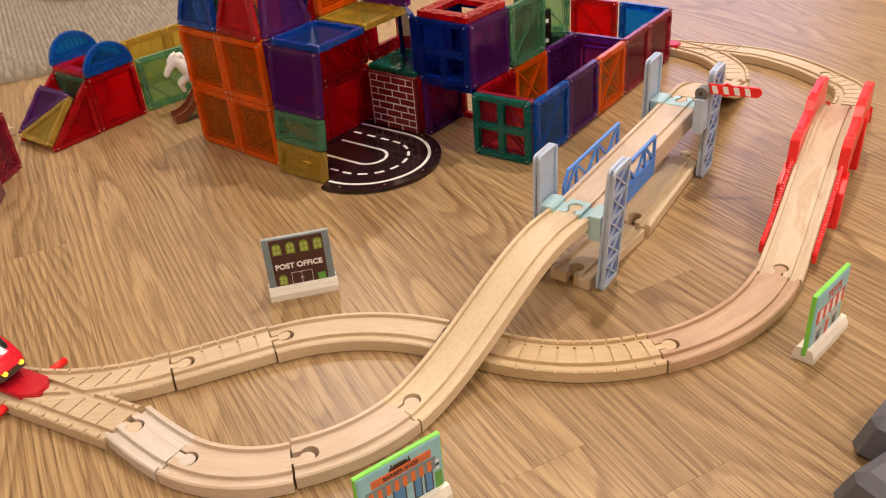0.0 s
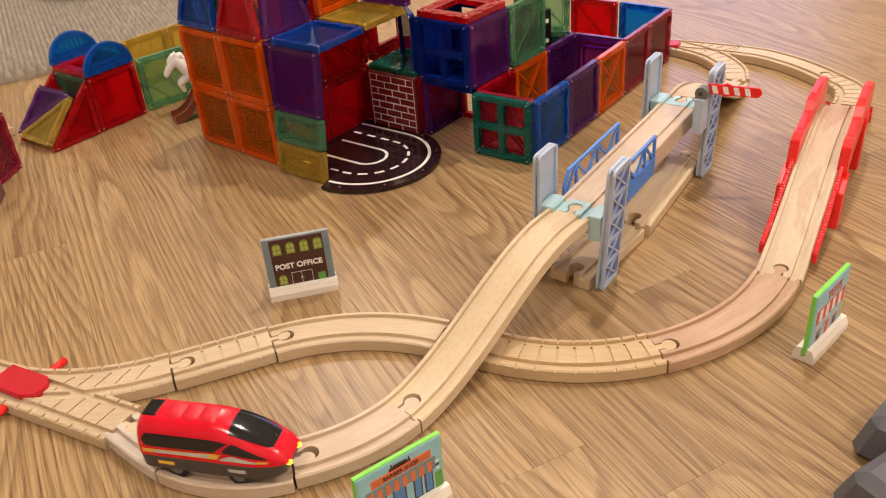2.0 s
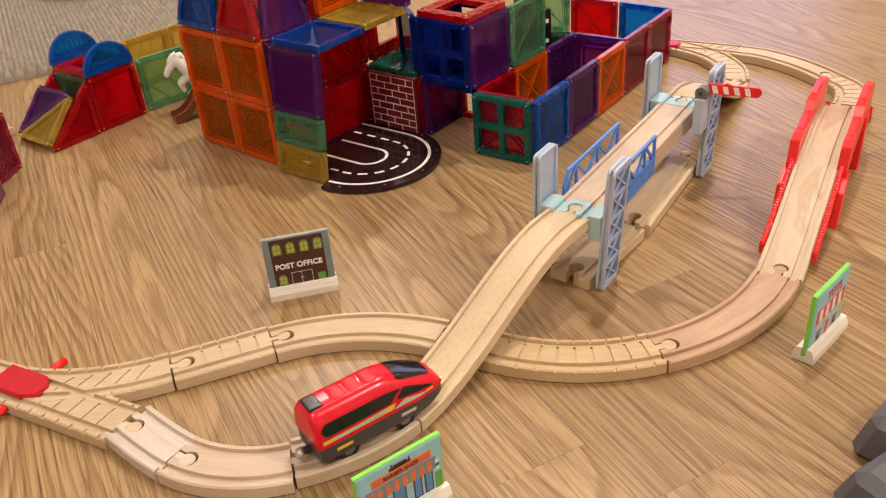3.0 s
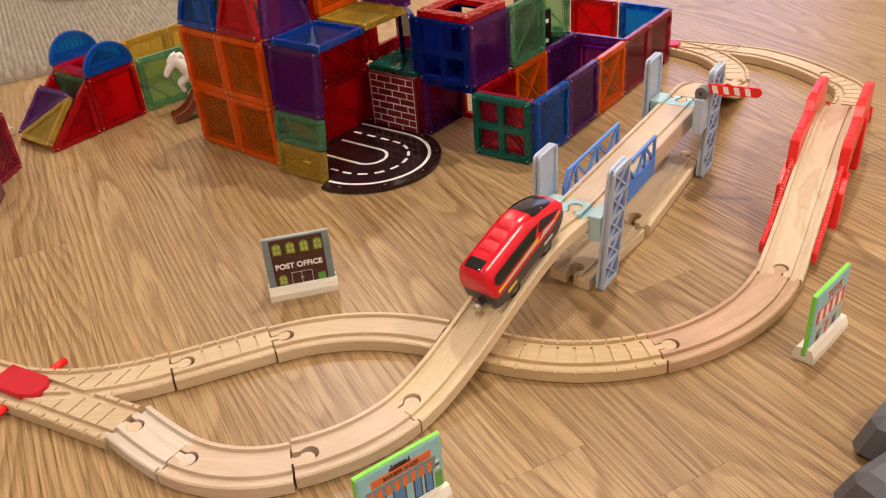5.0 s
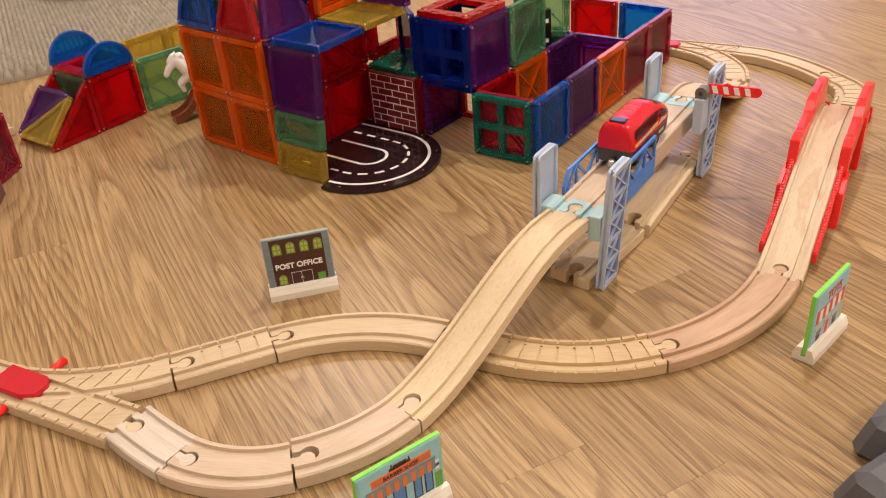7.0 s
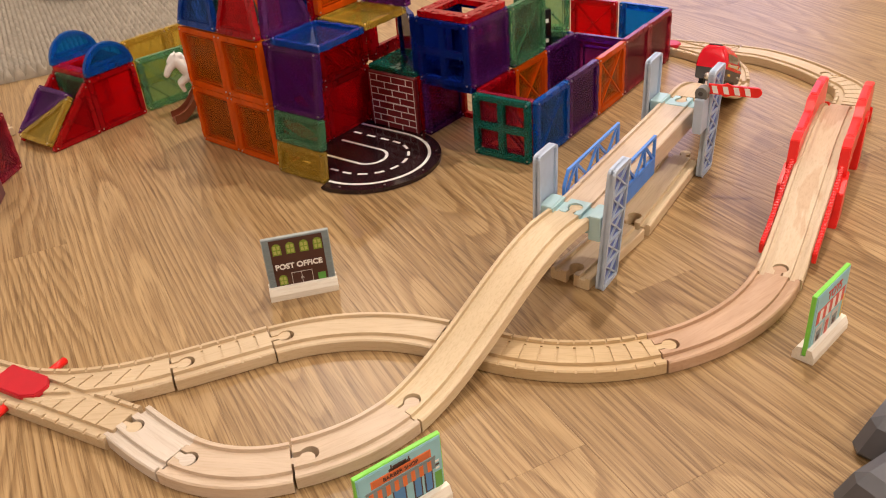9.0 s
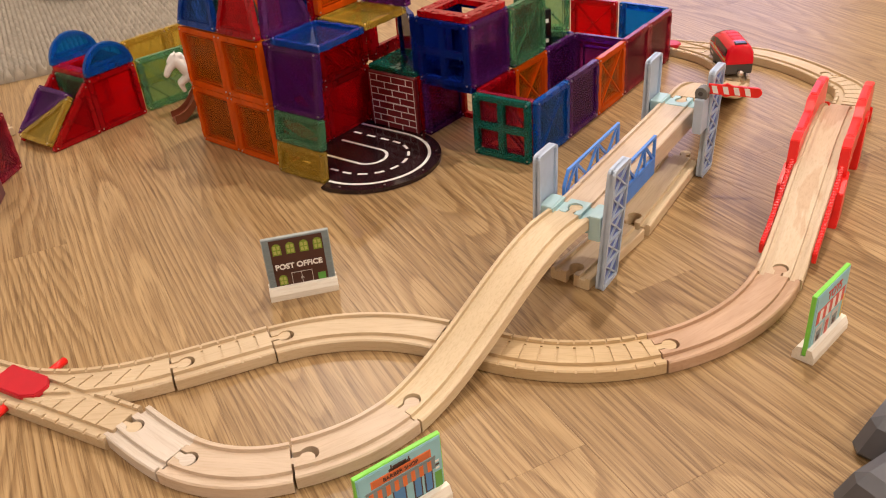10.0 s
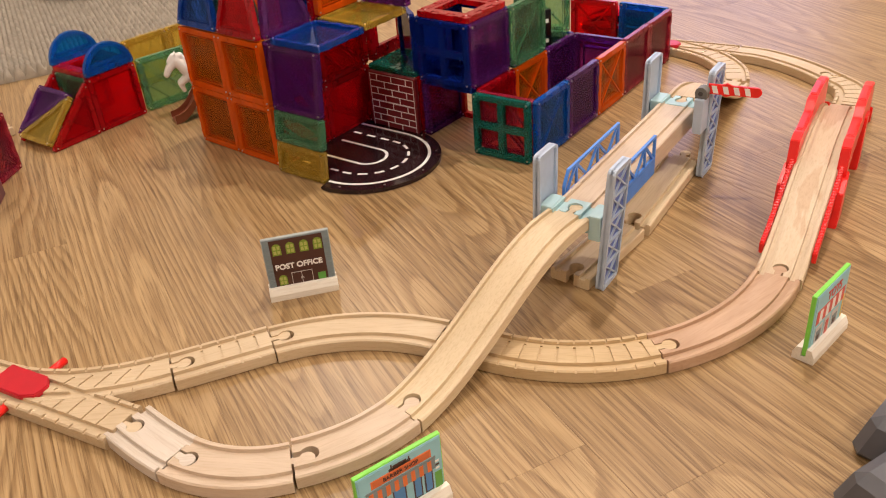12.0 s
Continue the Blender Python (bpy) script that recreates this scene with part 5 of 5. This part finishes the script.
def chamfer_block(m, w, d, h, label):
    t = thing("play_stone", m, label, "play block", "grey play blocks")
    bm = bmesh.new()
    vs = box(bm, -w / 2, w / 2, -d / 2, d / 2, 0, h)
    for v in vs:
        if v.co.z > h * 0.5:
            v.co.x *= 0.72
            v.co.y *= 0.72
    bmesh.ops.bevel(bm, geom=bm.edges[:], offset=min(h, d) * 0.20, segments=1, affect="EDGES")
    part("body", bm, DARKGREY, t)
    return t


chamfer_block(pose(-0.70, 1.800, 0.018, 0, 0, -16), 0.15, 0.12, 0.10, "dark grey chamfered plastic block on the rug")
chamfer_block(pose(0.274, 0.349, 0.0, 0, 0, 28), 0.076, 0.07, 0.032, "dark grey chamfered plastic block on the floor")
chamfer_block(pose(0.304, 0.400, 0.0, 0, 0, 42), 0.072, 0.066, 0.034, "dark grey chamfered plastic block on the floor")

# ---------------------------------------------------------------- train
train = thing("toy_train", Matrix.Identity(4), "glossy red battery toy train with black windows", "toy train")
TL, TW = 0.106, 0.0184


def hull(x):
    """Half width, height of the crown and of the shoulder at a place along the body (nose at +x)."""
    f = (x + TL / 2) / TL
    nose = max(0.0, (f - 0.50) / 0.50)
    tip = max(0.0, (f - 0.93) / 0.07)
    crown = 0.0464 - 0.0222 * nose**1.65 - 0.0050 * tip**2.2
    wide = TW * (1 - 0.36 * max(0.0, (f - 0.70) / 0.30) ** 2.2) * (1 - 0.14 * tip**2.2)
    tail = max(0.0, (0.05 - f) / 0.05)
    crown -= 0.0035 * tail**2
    wide -= 0.0020 * tail**2
    return wide, crown


def skin(x, v, out=0.0):
    """Point on the shell: v runs 0 (left sill) over the roof to 1 (right sill)."""
    w, c = hull(x)
    a = math.pi * (1 - v)
    ca, sa = math.cos(a), math.sin(a)
    p = 0.55
    y = (w + out) * math.copysign(abs(ca) ** p, ca) * (1 - 0.14 * max(0.0, sa) ** 1.5)
    z = 0.0195 + (c - 0.0195 + out) * max(0.0, sa) ** 0.72
    return Vector((x, y, z))


XS = list(np.linspace(-TL / 2, TL / 2, 61))
VS = list(np.linspace(0, 1, 41))
bm = bmesh.new()
g = [[bm.verts.new(skin(x, v)) for v in VS] for x in XS]
for i in range(len(XS) - 1):
    for j in range(len(VS) - 1):
        bm.faces.new((g[i][j], g[i][j + 1], g[i + 1][j + 1], g[i + 1][j]))
for i in (0, -1):
    bm.faces.new(g[i])
for i in range(len(XS) - 1):
    bm.faces.new((g[i][0], g[i][-1], g[i + 1][-1], g[i + 1][0]))
body = part("shell", bm, TRAIN_RED, train, "glossy red plastic shell", smooth=True)
body.data.set_sharp_from_angle(angle=radians(50))

# dark lower body
bm = bmesh.new()
rows = []
for x in np.linspace(-TL / 2 + 0.001, TL / 2 - 0.003, 30):
    w, c = hull(x)
    lift = 0.006 * max(0.0, (x - 0.030) / 0.023) ** 1.6
    w2 = w * 0.99
    rows.append([bm.verts.new(Vector((x, y, z))) for y, z in ((-w2, 0.0196), (-w2 * 0.97, 0.0078 + lift), (-w2 * 0.88, 0.0062 + lift), (w2 * 0.88, 0.0062 + lift), (w2 * 0.97, 0.0078 + lift), (w2, 0.0196))])
for a, b in zip(rows, rows[1:]):
    for j in range(6):
        bm.faces.new((a[j], a[(j + 1) % 6], b[(j + 1) % 6], b[j]))
bm.faces.new(rows[0])
bm.faces.new(rows[-1])
part("chassis", bm, CHASSIS, train, "dark grey lower body")
for sg in (-1, 1):
    def sv(v):
        return v if sg > 0 else 1 - v
    def decal(name, x0, x1, lo, hi, out, material, label, slant=0.0):
        """A thin piece on the flank between two curves over f = 0..1; its ends lean by slant."""
        bm = bmesh.new()
        gg = []
        for f in np.linspace(0, 1, 22):
            v0, v1 = lo(f), hi(f)
            gg.append([bm.verts.new(skin(x0 + (x1 - x0) * f + slant * (v - 0.07) * f, sv(v), out)) for v in np.linspace(v0, v1, 6)])
        for i in range(21):
            for j in range(5):
                bm.faces.new((gg[i][j], gg[i][j + 1], gg[i + 1][j + 1], gg[i + 1][j]))
        return part(name, bm, material, train, label, smooth=True)
    def lens(f, k):
        return min(1.0, (f / k) ** 0.5 if f < k else 1.0)
    decal("side_window", -0.0490, 0.0040, lambda f: 0.125 - 0.060 * lens(f, 0.06) + 0.006 * f, lambda f: 0.125 + 0.066 * lens(f, 0.06), 0.0004, BLACK, "gloss black side window", 0.09)
    decal("side_window", 0.0105, 0.0410, lambda f: 0.082 + 0.020 * f**3, lambda f: 0.105 + 0.095 * min(1.0, f / 0.22) * (1 - max(0.0, f - 0.22) ** 1.6 * 1.35), 0.0004, BLACK, "small gloss black side window", 0.0)
    decal("stripe", -0.0490, 0.0090, lambda f: 0.016 + 0.004 * f, lambda f: 0.043 + 0.020 * f**2.2, 0.0003, YELLOWPRINT, "amber side flash", 0.06)
    decal("stripe", -0.0400, 0.0020, lambda f: 0.019 + 0.006 * f, lambda f: 0.040 + 0.014 * f**2, 0.0005, PALEGREY, "silver side stripe", 0.05)
    decal("stripe", 0.0075, 0.0330, lambda f: 0.016 + 0.012 * f, lambda f: 0.022 + 0.046 * min(1.0, f / 0.35) - 0.028 * max(0.0, f - 0.35), 0.0003, PALEGREY, "silver side stripe")
    decal("stripe", 0.0335, 0.0410, lambda f: 0.030 + 0.010 * f, lambda f: 0.056 + 0.014 * f, 0.0003, YELLOWPRINT, "amber side flash")
    for x0, mt in ((-0.040, YELLOWPRINT), (0.012, PALEGREY)):
        bm = bmesh.new()
        w = hull(x0)[0]
        box(bm, x0, x0 + 0.012, min(sg * (w * 0.975), sg * (w * 1.0)), max(sg * (w * 0.975), sg * (w * 1.0)), 0.0125, 0.0150)
        part("badge", bm, mt, train, "small printed badge")
# windscreen over the nose
bm = bmesh.new()
xs = list(np.linspace(0.0145, 0.0435, 26))
gg = []
for x in xs:
    f = (x - 0.0145) / 0.0290
    half = 0.192 * (1 - 0.16 * f**2.0) * min(1.0, 0.90 + 2.5 * f) * (1 - 0.35 * max(0.0, (f - 0.86) / 0.14) ** 2)
    gg.append([bm.verts.new(skin(x, v, 0.0005)) for v in np.linspace(0.5 - half, 0.5 + half, 15)])
for i in range(len(xs) - 1):
    for j in range(14):
        bm.faces.new((gg[i][j], gg[i][j + 1], gg[i + 1][j + 1], gg[i + 1][j]))
part("windscreen", bm, BLACK, train, "gloss black windscreen", smooth=True)
# roof: rear black key and three raised red keys
bm = bmesh.new()
box(bm, -0.0505, -0.0395, -0.0078, 0.0078, 0.0428, 0.0468, 0.0014)
part("roof_key", bm, BLACK, train, "black key on the roof")
for k in range(3):
    x0 = -0.0330 + 0.0125 * k
    bm = bmesh.new()
    gg = []
    for a in np.linspace(-1, 1, 15):
        row = []
        for b in np.linspace(-1, 1, 15):
            rise = 0.0017 * max(0.0, 1 - (abs(a) ** 3 + abs(b) ** 3) / 1.6) ** 0.8 - 0.0006
            row.append(bm.verts.new(skin(x0 + 0.0056 + 0.0056 * a, 0.5 + 0.085 * b, rise)))
        gg.append(row)
    for i in range(14):
        for j in range(14):
            bm.faces.new((gg[i][j], gg[i][j + 1], gg[i + 1][j + 1], gg[i + 1][j]))
    part("roof_key", bm, KEY_RED, train, "raised red key on the roof", smooth=True)
for sg in (-1, 1):
    bm = bmesh.new()
    q = Vector((TL / 2 - 0.0010, sg * 0.0080, 0.0180))
    ball(bm, 0.0021, Matrix.Translation(q), 14, 10)
    part("headlight", bm, LAMPGLOW, train, "glowing amber headlight", smooth=True)
bm = bmesh.new()
cyl(bm, 0.0030, 0.006, Matrix.Translation((-TL / 2 - 0.0025, 0, 0.0090)) @ Matrix.Rotation(math.pi / 2, 4, "Y"), 16)
coup = part("coupling", bm, RUBBER, train, "black rear coupling")
bm = bmesh.new()
ball(bm, 0.0042, Matrix.Translation((-TL / 2 - 0.0065, 0, 0.0090)))
part("magnet", bm, SILVER, coup, "steel coupling magnet", smooth=True)
for x in (-0.030, 0.016):
    for sg in (-1, 1):
        bm = bmesh.new()
        cyl(bm, 0.0080, 0.0042, Matrix.Translation((x, sg * 0.0127, 0.0052)) @ Matrix.Rotation(math.pi / 2, 4, "X"), 28)
        wheel = part("wheel", bm, RUBBER, train, "black rubber-tyred wheel")
        bm = bmesh.new()
        cyl(bm, 0.0042, 0.0048, Matrix.Translation((x, sg * 0.0129, 0.0052)) @ Matrix.Rotation(math.pi / 2, 4, "X"), 20)
        part("hub", bm, MIDGREY, wheel)

# ---------------------------------------------------------------- floor strips
ALONG = -64.5
PW, PL = 0.071, 1.15


def strip_mesh():
    bm = bmesh.new()
    box(bm, 0.00005, PL - 0.00005, 0.00002, PW - 0.00002, -0.018, 0.0, 0.00010, segs=1)
    me = to_mesh(bm, "floor_strip")
    me.materials.append(OAK)
    return me


STRIP = strip_mesh()
rng = random.Random(11)
u, n = Vector((math.cos(radians(ALONG)), math.sin(radians(ALONG)))), Vector((-math.sin(radians(ALONG)), math.cos(radians(ALONG))))
anchor = Vector((-0.391, 0.785)) - n * 0.0046
JOINTS = {-1: 0.0, 4: 0.590, 6: 0.400}
for k in range(-31, 32):
    off = rng.uniform(0, PL)
    off = JOINTS.get(k, off)
    for j in range(-3, 4):
        q = anchor + n * (k * PW) + u * (j * PL + off)
        mid = q + u * (PL / 2) + n * (PW / 2)
        if (mid - Vector((0.0, 1.0))).length > 1.75 or max(abs(mid.x), abs(mid.y - 0.9)) > 1.9:
            continue
        ob = new("floor_strip", STRIP)
        ob.parent = floor
        ob.matrix_basis = Matrix.Translation((q.x, q.y, 0)) @ Matrix.Rotation(radians(ALONG), 4, "Z")


# ---------------------------------------------------------------- movement
def train_pose(s):
    """The train with its two axles on the rails, s metres along its way."""
    a, b = along(s - 0.030), along(s + 0.016)
    d = b - a
    yaw, pitch = math.atan2(d.y, d.x), math.atan2(d.z, math.hypot(d.x, d.y))
    return Matrix.Translation(a.lerp(b, 0.030 / 0.046)) @ Matrix.Rotation(yaw, 4, "Z") @ Matrix.Rotation(-pitch, 4, "Y")


RUN_TIMES = [(0.0, 0.281), (0.5, 0.352), (1.0, 0.420), (1.5, 0.493), (2.0, 0.551), (2.5, 0.605), (3.0, 0.663), (4.0, 0.761), (5.0, 0.846), (5.5, 0.885), (6.0, 0.935), (6.5, 0.996),
             (7.0, 1.062), (7.2, 1.088), (8.0, 1.202), (8.8, 1.318), (9.0, 1.345), (9.5, 1.417), (10.0, 1.493), (10.5, 1.554), (11.0, 1.608), (11.4, 1.647), (12.0, 1.702)]


def motions():
    ts, ss = [r[0] for r in RUN_TIMES], [r[1] for r in RUN_TIMES]
    rows = []
    for i in range(121):
        t = i / 10
        rows.append((t, train_pose(float(np.interp(t, ts, ss)))))
    walk(train, rows)


motions()
